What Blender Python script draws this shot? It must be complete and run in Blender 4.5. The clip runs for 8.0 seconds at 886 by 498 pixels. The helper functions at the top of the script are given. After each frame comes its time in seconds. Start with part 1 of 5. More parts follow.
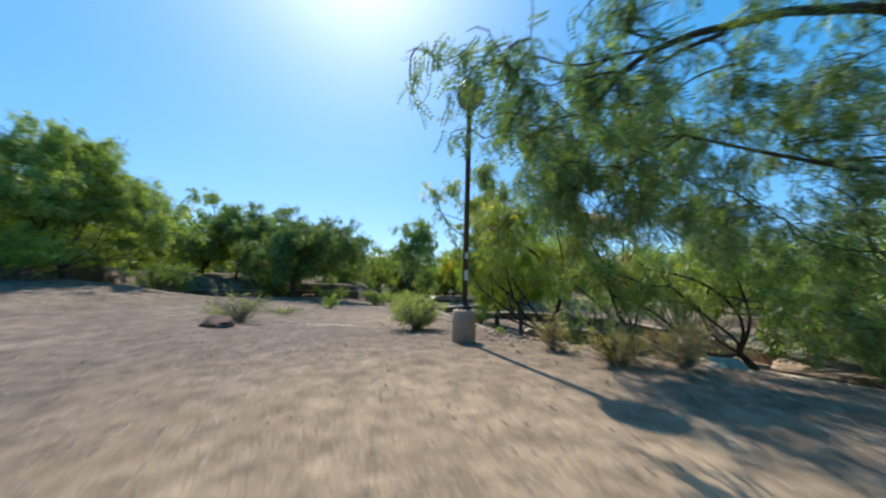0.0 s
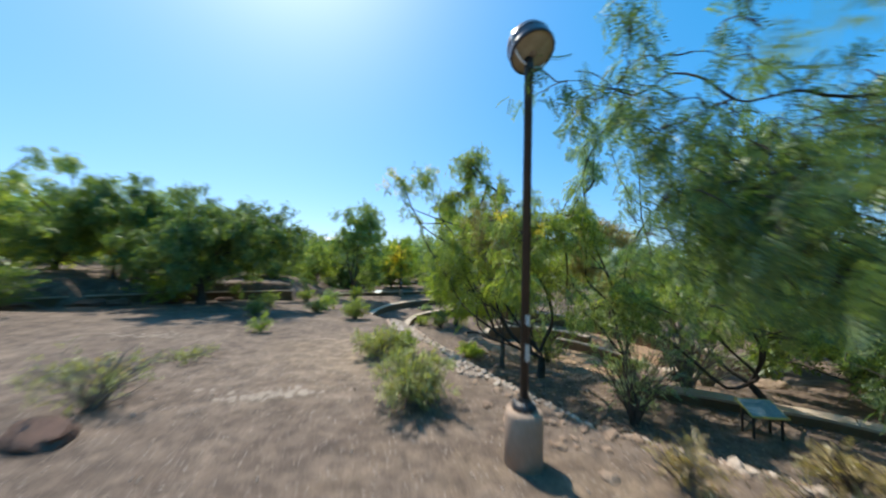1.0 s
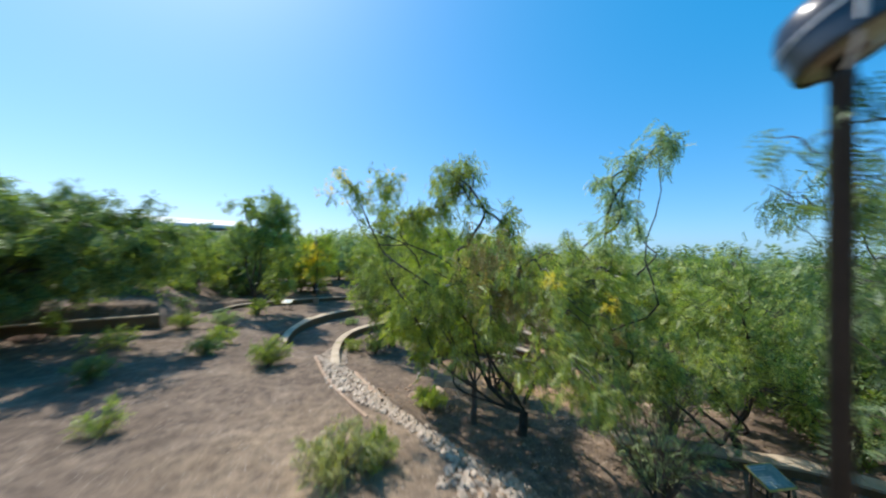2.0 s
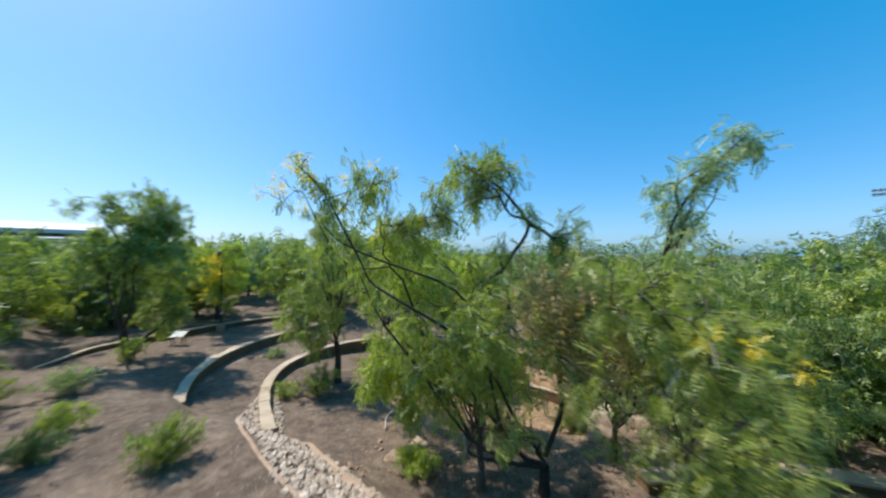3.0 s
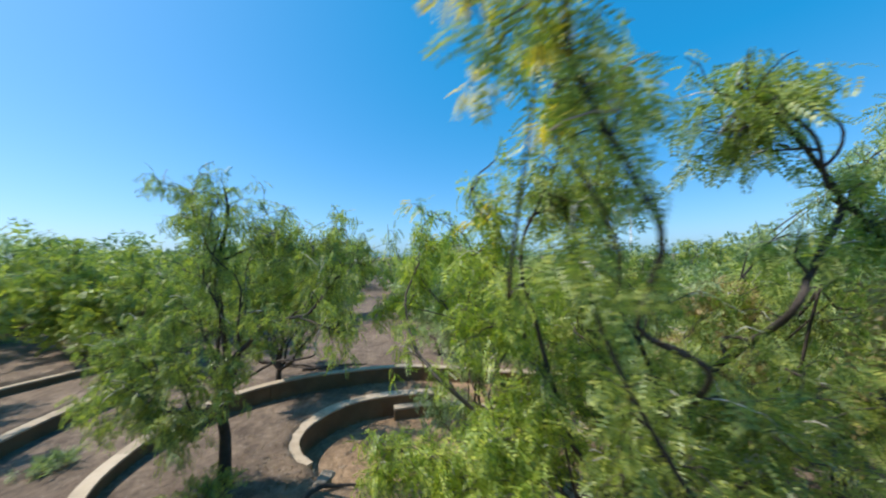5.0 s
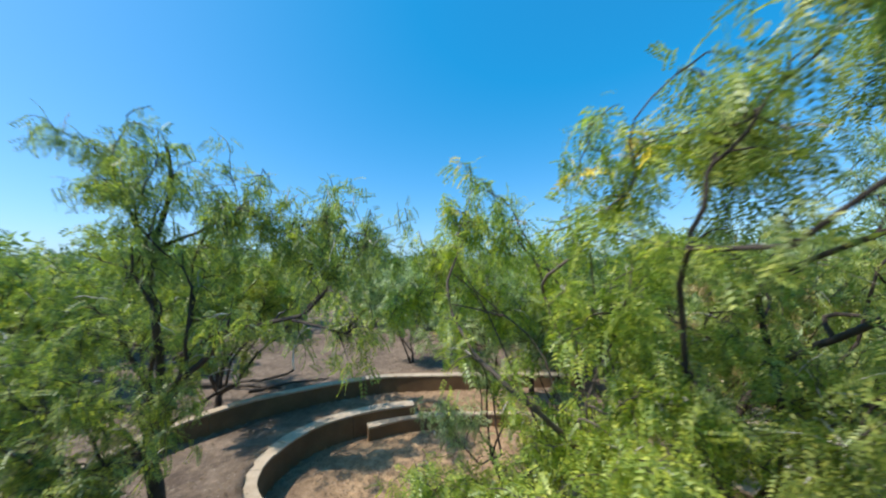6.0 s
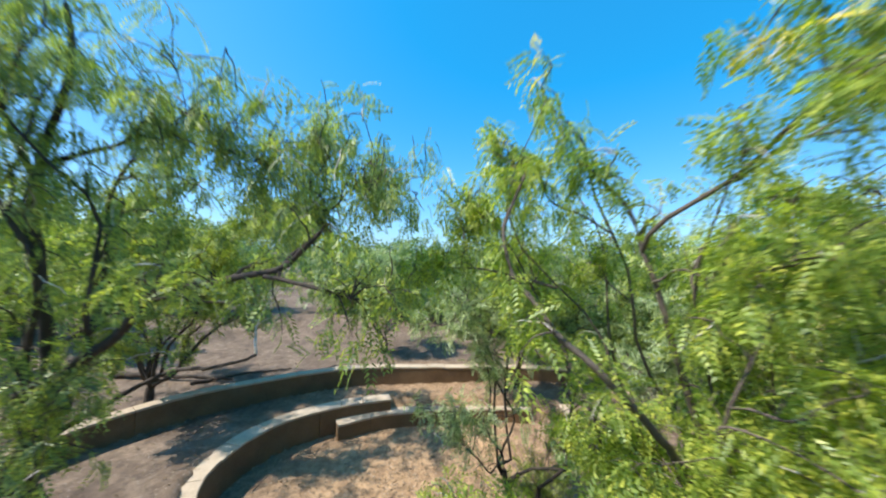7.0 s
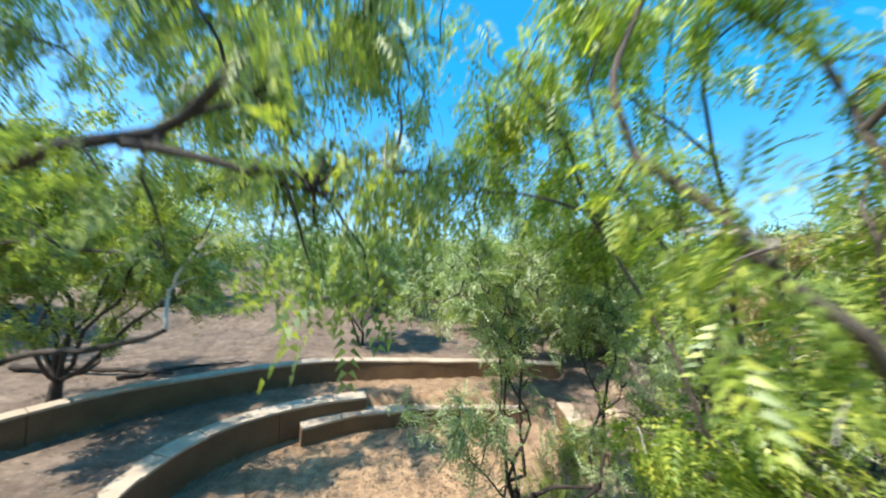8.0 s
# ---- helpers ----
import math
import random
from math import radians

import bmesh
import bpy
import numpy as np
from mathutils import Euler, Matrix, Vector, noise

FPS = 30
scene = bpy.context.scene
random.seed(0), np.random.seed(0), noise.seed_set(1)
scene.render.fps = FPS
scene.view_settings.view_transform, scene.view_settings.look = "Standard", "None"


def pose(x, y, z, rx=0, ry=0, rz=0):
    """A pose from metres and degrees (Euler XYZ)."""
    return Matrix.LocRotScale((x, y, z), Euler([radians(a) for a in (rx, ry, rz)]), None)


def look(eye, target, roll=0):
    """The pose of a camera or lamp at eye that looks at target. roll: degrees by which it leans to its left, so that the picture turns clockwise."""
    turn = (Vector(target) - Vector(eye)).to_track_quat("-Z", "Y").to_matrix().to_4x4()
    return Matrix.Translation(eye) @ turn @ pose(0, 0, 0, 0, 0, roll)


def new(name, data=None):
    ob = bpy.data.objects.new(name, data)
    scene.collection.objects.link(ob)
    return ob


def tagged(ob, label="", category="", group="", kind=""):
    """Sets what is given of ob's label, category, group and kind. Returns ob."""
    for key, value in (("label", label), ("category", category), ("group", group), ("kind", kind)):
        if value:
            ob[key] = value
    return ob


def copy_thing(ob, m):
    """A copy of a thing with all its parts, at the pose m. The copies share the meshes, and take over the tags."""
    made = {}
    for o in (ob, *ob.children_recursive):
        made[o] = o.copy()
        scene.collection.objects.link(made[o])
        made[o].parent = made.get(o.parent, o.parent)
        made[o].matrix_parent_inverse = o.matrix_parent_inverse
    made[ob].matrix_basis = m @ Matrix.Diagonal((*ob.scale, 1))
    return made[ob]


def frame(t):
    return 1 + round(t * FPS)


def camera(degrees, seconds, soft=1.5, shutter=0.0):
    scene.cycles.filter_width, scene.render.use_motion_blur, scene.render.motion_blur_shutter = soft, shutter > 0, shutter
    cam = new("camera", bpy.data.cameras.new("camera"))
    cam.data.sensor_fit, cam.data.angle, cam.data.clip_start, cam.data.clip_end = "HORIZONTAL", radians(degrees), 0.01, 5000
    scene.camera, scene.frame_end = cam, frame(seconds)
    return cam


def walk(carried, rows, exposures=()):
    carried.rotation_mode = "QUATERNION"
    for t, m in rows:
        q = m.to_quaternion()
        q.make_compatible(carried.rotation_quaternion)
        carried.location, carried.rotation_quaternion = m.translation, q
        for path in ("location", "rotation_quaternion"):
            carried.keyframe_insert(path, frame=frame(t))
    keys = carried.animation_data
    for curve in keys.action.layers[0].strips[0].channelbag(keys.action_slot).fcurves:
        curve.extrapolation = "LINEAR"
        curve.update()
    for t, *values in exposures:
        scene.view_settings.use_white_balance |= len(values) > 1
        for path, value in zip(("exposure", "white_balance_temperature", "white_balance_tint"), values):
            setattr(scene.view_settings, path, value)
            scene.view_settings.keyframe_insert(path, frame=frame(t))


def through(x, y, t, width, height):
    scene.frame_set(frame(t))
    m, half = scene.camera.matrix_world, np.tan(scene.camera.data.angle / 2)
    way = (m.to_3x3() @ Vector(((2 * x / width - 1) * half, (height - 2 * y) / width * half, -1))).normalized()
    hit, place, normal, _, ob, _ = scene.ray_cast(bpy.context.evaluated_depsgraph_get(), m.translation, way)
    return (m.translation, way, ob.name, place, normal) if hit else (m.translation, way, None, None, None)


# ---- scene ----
cam = camera(111.0, 8.0, soft=2.1, shutter=0.75)
# seconds, place, pitch, roll, yaw
PATH = [
    (0, 0.378, 0.416, 0.908, 6.23, -0.42, 4.06),
    (0.25, 0.053, 0.900, 1.130, 5.56, -0.18, 1.80),
    (0.5, -0.254, 1.394, 1.358, 4.66, -0.12, -1.03),
    (0.75, -0.547, 1.903, 1.603, 3.58, -0.22, -4.41),
    (1, -0.830, 2.434, 1.883, 2.43, -0.49, -8.26),
    (1.25, -1.108, 2.996, 2.198, 1.39, -0.91, -12.47),
    (1.5, -1.378, 3.591, 2.515, 0.67, -1.43, -16.84),
    (1.75, -1.623, 4.209, 2.790, 0.37, -1.86, -21.20),
    (2, -1.823, 4.826, 2.998, 0.41, -1.89, -25.44),
    (2.25, -1.975, 5.434, 3.144, 0.61, -1.50, -29.53),
    (2.5, -2.093, 6.036, 3.244, 0.75, -0.90, -33.46),
    (2.75, -2.192, 6.640, 3.317, 0.75, -0.40, -37.23),
    (3, -2.273, 7.254, 3.372, 0.71, -0.20, -40.80),
    (3.25, -2.324, 7.877, 3.401, 0.89, -0.29, -44.13),
    (3.5, -2.349, 8.502, 3.411, 1.15, -0.39, -47.44),
    (3.75, -2.361, 9.113, 3.417, 1.22, -0.28, -50.96),
    (4, -2.358, 9.696, 3.421, 1.14, -0.07, -54.57),
    (4.25, -2.333, 10.241, 3.421, 1.07, 0.11, -58.10),
    (4.5, -2.284, 10.746, 3.417, 1.04, 0.33, -61.57),
    (4.75, -2.214, 11.213, 3.405, 1.05, 0.64, -64.98),
    (5, -2.124, 11.649, 3.372, 1.22, 0.87, -68.14),
    (5.25, -2.015, 12.059, 3.316, 1.54, 0.96, -70.99),
    (5.5, -1.893, 12.444, 3.242, 1.90, 1.02, -73.62),
    (5.75, -1.758, 12.806, 3.157, 2.14, 1.13, -76.17),
    (6, -1.609, 13.139, 3.068, 2.15, 1.30, -78.70),
    (6.25, -1.434, 13.434, 2.974, 1.92, 1.26, -81.05),
    (6.5, -1.217, 13.678, 2.868, 1.58, 0.62, -82.88),
    (6.75, -0.952, 13.865, 2.746, 1.30, -0.63, -84.09),
    (7, -0.663, 14.008, 2.619, 1.09, -1.73, -85.06),
    (7.25, -0.376, 14.125, 2.499, 0.94, -2.06, -86.22),
    (7.5, -0.097, 14.225, 2.377, 0.83, -2.02, -87.49),
    (7.75, 0.181, 14.309, 2.243, 0.80, -2.41, -88.56),
    (8, 0.462, 14.377, 2.089, 0.84, -3.62, -89.26),
]
walk(cam, [(t, pose(x, y, z, 90 + p, r, w)) for t, x, y, z, p, r, w in PATH],
     [(0.0, 0.15), (1.2, 0.2), (1.7, 0.18), (3.0, 0.08), (5.0, 0.1), (6.5, 0.3), (8.0, 0.8)])

# ---- light ----
SUN_AZ, SUN_EL = -23.0, 55.0          # degrees from +y towards +x, and above the horizon
world = bpy.data.worlds.new("world")
scene.world = world
world.use_nodes = True
wn = world.node_tree
sky = wn.nodes.new("ShaderNodeTexSky")
sky.sky_type = "NISHITA"
sky.sun_disc = False
sky.sun_elevation, sky.sun_rotation = radians(SUN_EL), radians(SUN_AZ)
sky.altitude, sky.air_density, sky.dust_density, sky.ozone_density = 700, 1.0, 1.7, 3.0
bg = wn.nodes["Background"]
bg.inputs["Strength"].default_value = 0.16
tint = wn.nodes.new("ShaderNodeMix")
tint.data_type, tint.blend_type = "RGBA", "MULTIPLY"
tint.inputs[0].default_value, tint.inputs[7].default_value = 1.0, (0.74, 0.71, 0.78, 1)   # the clear azure of dry desert air
wn.links.new(sky.outputs[0], tint.inputs[6])
blue = wn.nodes.new("ShaderNodeMix")
blue.data_type, blue.blend_type = "RGBA", "ADD"
blue.inputs[0].default_value, blue.inputs[7].default_value = 1.0, (0.0, 0.74, 2.0, 1)
wn.links.new(tint.outputs[2], blue.inputs[6])
dry = wn.nodes.new("ShaderNodeMix")
dry.data_type, dry.blend_type = "RGBA", "SUBTRACT"
dry.inputs[0].default_value, dry.inputs[7].default_value = 1.0, (0.62, 0.0, 0.0, 1)
wn.links.new(blue.outputs[2], dry.inputs[6])
least = wn.nodes.new("ShaderNodeMix")
least.data_type, least.blend_type = "RGBA", "LIGHTEN"
least.inputs[0].default_value, least.inputs[7].default_value = 1.0, (0.1, 0.1, 0.1, 1)
wn.links.new(dry.outputs[2], least.inputs[6])
wn.links.new(least.outputs[2], bg.inputs["Color"])
sun_data = bpy.data.lights.new("sun", "SUN")
sun_data.energy, sun_data.angle, sun_data.color = 5.0, radians(0.53), (1.0, 0.95, 0.86)
sun = new("sun", sun_data)
_az, _el = radians(SUN_AZ), radians(SUN_EL)
sun.matrix_world = look((0, 0, 30), (-30 * math.sin(_az) * math.cos(_el), -30 * math.cos(_az) * math.cos(_el), 30 - 30 * math.sin(_el)))


# ---- materials ----
def mat(name, rough=0.8, metal=0.0):
    m = bpy.data.materials.new(name)
    m.use_nodes = True
    b = m.node_tree.nodes["Principled BSDF"]
    b.inputs["Roughness"].default_value, b.inputs["Metallic"].default_value = rough, metal
    return m, m.node_tree, b


def node(nt, kind, **sets):
    n = nt.nodes.new(kind)
    for k, v in sets.items():
        n.inputs[k].default_value = v
    return n


def ramp(nt, fac, stops):
    r = nt.nodes.new("ShaderNodeValToRGB")
    els = r.color_ramp.elements
    while len(els) < len(stops):
        els.new(0.5)
    for e, (p, c) in zip(els, stops):
        e.position, e.color = p, (*c, 1)
    nt.links.new(fac, r.inputs["Fac"])
    return r.outputs["Color"]


def noise_fac(nt, scale, detail=4, rough=0.6, coord=None):
    n = node(nt, "ShaderNodeTexNoise", Scale=scale, Detail=detail, Roughness=rough)
    if coord is not None:
        nt.links.new(coord, n.inputs["Vector"])
    return n.outputs["Fac"]


def mix(nt, fac, a, b, mode="MIX"):
    m = nt.nodes.new("ShaderNodeMix")
    m.data_type, m.blend_type = "RGBA", mode
    for sock, v in ((m.inputs[0], fac), (m.inputs[6], a), (m.inputs[7], b)):
        if isinstance(v, (int, float)):
            sock.default_value = v
        elif isinstance(v, tuple):
            sock.default_value = (*v, 1)
        else:
            nt.links.new(v, sock)
    return m.outputs[2]


def maths(nt, op, a, b=0.0, clamp=False):
    m = nt.nodes.new("ShaderNodeMath")
    m.operation, m.use_clamp = op, clamp
    for sock, v in ((m.inputs[0], a), (m.inputs[1], b)):
        if isinstance(v, (int, float)):
            sock.default_value = v
        else:
            nt.links.new(v, sock)
    return m.outputs[0]


def bump(nt, bsdf, height, strength=0.4, distance=0.01):
    b = node(nt, "ShaderNodeBump", Strength=strength, Distance=distance)
    nt.links.new(height, b.inputs["Height"])
    nt.links.new(b.outputs[0], bsdf.inputs["Normal"])


def place(nt):
    return nt.nodes.new("ShaderNodeNewGeometry").outputs["Position"]


def two_scale(name, dark, light, big, small, rough=0.85, metal=0.0, bumps=0.4, depth=0.01, rand=0.0):
    """A surface with stains of one size and grain of another."""
    m, nt, b = mat(name, rough, metal)
    tc = nt.nodes.new("ShaderNodeTexCoord").outputs["Object"]
    f = maths(nt, "ADD", maths(nt, "MULTIPLY", noise_fac(nt, big, 3, 0.55, tc), 0.6), maths(nt, "MULTIPLY", noise_fac(nt, small, 5, 0.7, tc), 0.4))
    if rand:
        oi = nt.nodes.new("ShaderNodeObjectInfo")
        f = maths(nt, "ADD", f, maths(nt, "MULTIPLY", maths(nt, "SUBTRACT", oi.outputs["Random"], 0.5), rand))
    nt.links.new(ramp(nt, f, [(0.3, dark), (0.7, light)]), b.inputs["Base Color"])
    bump(nt, b, noise_fac(nt, small * 1.5, 5, 0.7, tc), bumps, depth)
    return m


def soil_material():
    m, nt, b = mat("desert_soil", 0.95)
    p = place(nt)
    grain = noise_fac(nt, 55, 6, 0.75, p)
    blot = noise_fac(nt, 0.8, 5, 0.6, p)
    mid = noise_fac(nt, 5, 5, 0.65, p)
    base = ramp(nt, blot, [(0.3, (0.155, 0.112, 0.083)), (0.52, (0.208, 0.154, 0.115)), (0.72, (0.29, 0.222, 0.168))])
    # redder, drier earth down in the sunken court
    sub = nt.nodes.new("ShaderNodeVectorMath")
    sub.operation = "DISTANCE"
    nt.links.new(p, sub.inputs[0])
    sub.inputs[1].default_value = (6.5, 14.8, -2.0)
    near = maths(nt, "SUBTRACT", 1.0, maths(nt, "DIVIDE", maths(nt, "ADD", sub.outputs["Value"], maths(nt, "MULTIPLY", mid, 3.0)), 6.6), True)
    court = maths(nt, "MULTIPLY", near, 2.2, True)
    base = mix(nt, court, base, (0.46, 0.305, 0.175))
    # washed yellow sand where the path is trodden
    far = nt.nodes.new("ShaderNodeVectorMath")
    far.operation = "DISTANCE"
    nt.links.new(p, far.inputs[0])
    far.inputs[1].default_value = (0.3, 2.2, 0.0)
    sand = maths(nt, "SUBTRACT", 1.0, maths(nt, "DIVIDE", maths(nt, "ADD", far.outputs["Value"], maths(nt, "MULTIPLY", blot, 5.0)), 6.0), True)
    base = mix(nt, maths(nt, "MULTIPLY", sand, 2.0, True), base, (0.40, 0.295, 0.195))
    way = nt.nodes.new("ShaderNodeVectorMath")
    way.operation = "DISTANCE"
    nt.links.new(p, way.inputs[0])
    way.inputs[1].default_value = (-1.5, 9.5, -0.1)
    sand = maths(nt, "SUBTRACT", 1.0, maths(nt, "DIVIDE", maths(nt, "ADD", way.outputs["Value"], maths(nt, "MULTIPLY", blot, 4.0)), 5.0), True)
    base = mix(nt, maths(nt, "MULTIPLY", sand, 1.6, True), base, (0.36, 0.27, 0.185))
    streak = noise_fac(nt, 2.1, 6, 0.72, p)
    base = mix(nt, 0.6, base, ramp(nt, streak, [(0.38, (0.55, 0.50, 0.47)), (0.52, (0.95, 0.93, 0.90)), (0.64, (1.35, 1.33, 1.28))]), "MULTIPLY")
    base = mix(nt, 0.7, base, ramp(nt, mid, [(0.34, (0.40, 0.38, 0.36)), (0.60, (1.14, 1.10, 1.05))]), "MULTIPLY")
    base = mix(nt, 0.7, base, ramp(nt, grain, [(0.36, (0.38, 0.36, 0.35)), (0.60, (1.15, 1.15, 1.15))]), "MULTIPLY")
    vor = node(nt, "ShaderNodeTexVoronoi", Scale=17.0, Randomness=1.0)
    nt.links.new(p, vor.inputs["Vector"])
    peb = maths(nt, "LESS_THAN", vor.outputs["Distance"], 0.22)
    keep = maths(nt, "GREATER_THAN", noise_fac(nt, 3.0, 3, 0.6, p), 0.5)
    base = mix(nt, maths(nt, "MULTIPLY", maths(nt, "MULTIPLY", peb, keep), 0.7), base, ramp(nt, noise_fac(nt, 14, 1, 0.5, p), [(0.35, (0.16, 0.11, 0.085)), (0.65, (0.52, 0.44, 0.37))]))
    nt.links.new(base, b.inputs["Base Color"])
    h = maths(nt, "ADD", maths(nt, "MULTIPLY", grain, 0.5), maths(nt, "ADD", maths(nt, "MULTIPLY", mid, 1.2), maths(nt, "MULTIPLY", peb, 0.25)))
    bump(nt, b, h, 0.8, 0.03)
    return m


def leaf_material(name, dark, light, warm, through=0.5):
    """Thin leaves: diffuse and see-through light, each leaflet a little different, clumps too."""
    m = bpy.data.materials.new(name)
    m.use_nodes = True
    nt = m.node_tree
    nt.nodes.remove(nt.nodes["Principled BSDF"])
    geo = nt.nodes.new("ShaderNodeNewGeometry")
    clump = noise_fac(nt, 1.6, 3, 0.6, geo.outputs["Position"])
    f = maths(nt, "ADD", maths(nt, "MULTIPLY", geo.outputs["Random Per Island"], 0.5), maths(nt, "MULTIPLY", clump, 0.5))
    col = ramp(nt, f, [(0.22, dark), (0.55, light), (0.8, warm)])
    d = node(nt, "ShaderNodeBsdfDiffuse")
    t = node(nt, "ShaderNodeBsdfTranslucent")
    g = node(nt, "ShaderNodeBsdfGlossy", Roughness=0.45)
    nt.links.new(col, d.inputs["Color"])
    nt.links.new(mix(nt, 1.0, col, (1.8 * through, 2.0 * through, 0.75 * through), "MULTIPLY"), t.inputs["Color"])
    g.inputs["Color"].default_value = (0.5, 0.55, 0.5, 1)
    a = nt.nodes.new("ShaderNodeAddShader")
    nt.links.new(d.outputs[0], a.inputs[0])
    nt.links.new(t.outputs[0], a.inputs[1])
    c = node(nt, "ShaderNodeMixShader", Fac=0.07)
    nt.links.new(a.outputs[0], c.inputs[1])
    nt.links.new(g.outputs[0], c.inputs[2])
    nt.links.new(c.outputs[0], nt.nodes["Material Output"].inputs["Surface"])
    return m


M_SOIL = soil_material()
M_WALL = two_scale("earth_render", (0.10, 0.058, 0.028), (0.22, 0.135, 0.068), 1.6, 24, 0.92, bumps=0.7, depth=0.016, rand=0.06)
M_CAP = two_scale("flagstone", (0.36, 0.275, 0.19), (0.58, 0.465, 0.34), 3.0, 26, 0.88, bumps=0.9, depth=0.014, rand=0.2)
M_ROCK = two_scale("river_rock", (0.36, 0.275, 0.205), (0.66, 0.545, 0.43), 6.0, 35, 0.85, bumps=0.4, depth=0.006, rand=0.55)
M_PEBBLE = two_scale("tan_pebble", (0.26, 0.19, 0.135), (0.50, 0.39, 0.29), 0.9, 30, 0.92, bumps=0.4, depth=0.006)
M_BOULDER = two_scale("sandstone", (0.30, 0.20, 0.13), (0.55, 0.40, 0.28), 2.5, 22, 0.9, bumps=0.8, depth=0.03, rand=0.3)
M_REDROCK = two_scale("lava_rock", (0.09, 0.05, 0.035), (0.22, 0.12, 0.08), 5, 30, 0.9, bumps=0.8, depth=0.02)
M_BARK = two_scale("dark_bark", (0.028, 0.021, 0.017), (0.10, 0.078, 0.062), 6, 45, 0.95, bumps=1.0, depth=0.012)
M_BARK_LIGHT = two_scale("grey_bark", (0.12, 0.10, 0.08), (0.30, 0.26, 0.215), 7, 50, 0.9, bumps=0.8, depth=0.008)
M_BARK_MID = two_scale("brown_bark", (0.07, 0.052, 0.04), (0.19, 0.15, 0.118), 7, 50, 0.92, bumps=0.9, depth=0.01)
M_DEADWOOD = two_scale("bleached_wood", (0.42, 0.37, 0.31), (0.72, 0.66, 0.58), 5, 40, 0.85, bumps=0.5, depth=0.006)
M_LEAF = leaf_material("mesquite_leaves", (0.075, 0.103, 0.026), (0.176, 0.211, 0.049), (0.317, 0.308, 0.071), 0.55)
# darker copy of the mesquite leaves, with the shade put into its colours
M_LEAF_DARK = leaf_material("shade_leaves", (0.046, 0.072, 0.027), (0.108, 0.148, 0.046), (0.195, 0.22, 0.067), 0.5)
M_LEAF_LIME = leaf_material("lime_leaves", (0.075, 0.110, 0.022), (0.189, 0.239, 0.040), (0.396, 0.386, 0.064), 0.57)
M_LEAF_GREY = leaf_material("grey_leaves", (0.11, 0.145, 0.075), (0.22, 0.27, 0.135), (0.36, 0.39, 0.20), 0.45)
M_LEAF_DRY = leaf_material("dry_leaves", (0.16, 0.11, 0.05), (0.30, 0.22, 0.10), (0.42, 0.33, 0.17), 0.4)
M_LEAF_BLUE = leaf_material("blue_green_leaves", (0.036, 0.061, 0.030), (0.086, 0.130, 0.054), (0.187, 0.216, 0.065), 0.6)
M_LEAF_FRESH = leaf_material("fresh_leaves", (0.060, 0.089, 0.034), (0.157, 0.197, 0.058), (0.323, 0.327, 0.080), 0.58)
M_LEAF_STRAW = leaf_material("straw_green_leaves", (0.13, 0.135, 0.05), (0.24, 0.24, 0.095), (0.38, 0.35, 0.16), 0.45)
M_LITTER = leaf_material("fallen_leaves", (0.07, 0.045, 0.03), (0.16, 0.11, 0.07), (0.30, 0.23, 0.15), 0.1)
M_FLOWER = leaf_material("yellow_blossom", (0.50, 0.34, 0.03), (0.66, 0.48, 0.04), (0.72, 0.56, 0.09), 0.4)
M_CONCRETE = two_scale("concrete", (0.30, 0.195, 0.13), (0.48, 0.34, 0.24), 4, 35, 0.9, bumps=0.4, depth=0.006)
M_POLE = two_scale("bronze_paint", (0.030, 0.026, 0.024), (0.060, 0.052, 0.046), 5, 60, 0.42, 0.3, 0.12, 0.002)
M_HOOD = two_scale("dark_metal", (0.055, 0.055, 0.06), (0.10, 0.10, 0.105), 6, 60, 0.28, 0.7, 0.08, 0.002)
M_LENS = two_scale("dusty_lens", (0.30, 0.225, 0.14), (0.52, 0.43, 0.31), 9, 60, 0.35, 0.0, 0.1, 0.002)
M_YELLOW = two_scale("yellow_frame", (0.50, 0.36, 0.08), (0.68, 0.52, 0.15), 8, 50, 0.5, 0.0, 0.15, 0.002)
M_PANEL = two_scale("faded_print", (0.07, 0.17, 0.19), (0.34, 0.43, 0.42), 3.2, 14, 0.55, 0.0, 0.05, 0.001)
M_TAG = two_scale("pale_label", (0.55, 0.55, 0.53), (0.72, 0.72, 0.70), 10, 60, 0.5)
M_WHITE = two_scale("pale_roof", (0.55, 0.54, 0.52), (0.72, 0.71, 0.69), 0.4, 5, 0.7)
M_BUILDING = two_scale("tan_stucco", (0.30, 0.28, 0.26), (0.45, 0.42, 0.38), 0.5, 8, 0.9)
M_GLASS = two_scale("dark_window", (0.02, 0.025, 0.03), (0.04, 0.05, 0.06), 1, 6, 0.1)
M_GALV = two_scale("galvanised_steel", (0.35, 0.36, 0.37), (0.5, 0.51, 0.52), 2, 20, 0.45, 0.6)
M_CALICHE = two_scale("caliche_crust", (0.27, 0.205, 0.15), (0.40, 0.32, 0.24), 3, 30, 0.9, bumps=0.5, depth=0.01)


# ---- mesh helpers ----
def mesh_from(name, verts, faces, material, smooth=False):
    me = bpy.data.meshes.new(name)
    me.from_pydata([tuple(v) for v in verts], [], faces)
    me.materials.append(material)
    if smooth:
        me.polygons.foreach_set("use_smooth", [True] * len(me.polygons))
    me.update()
    return me


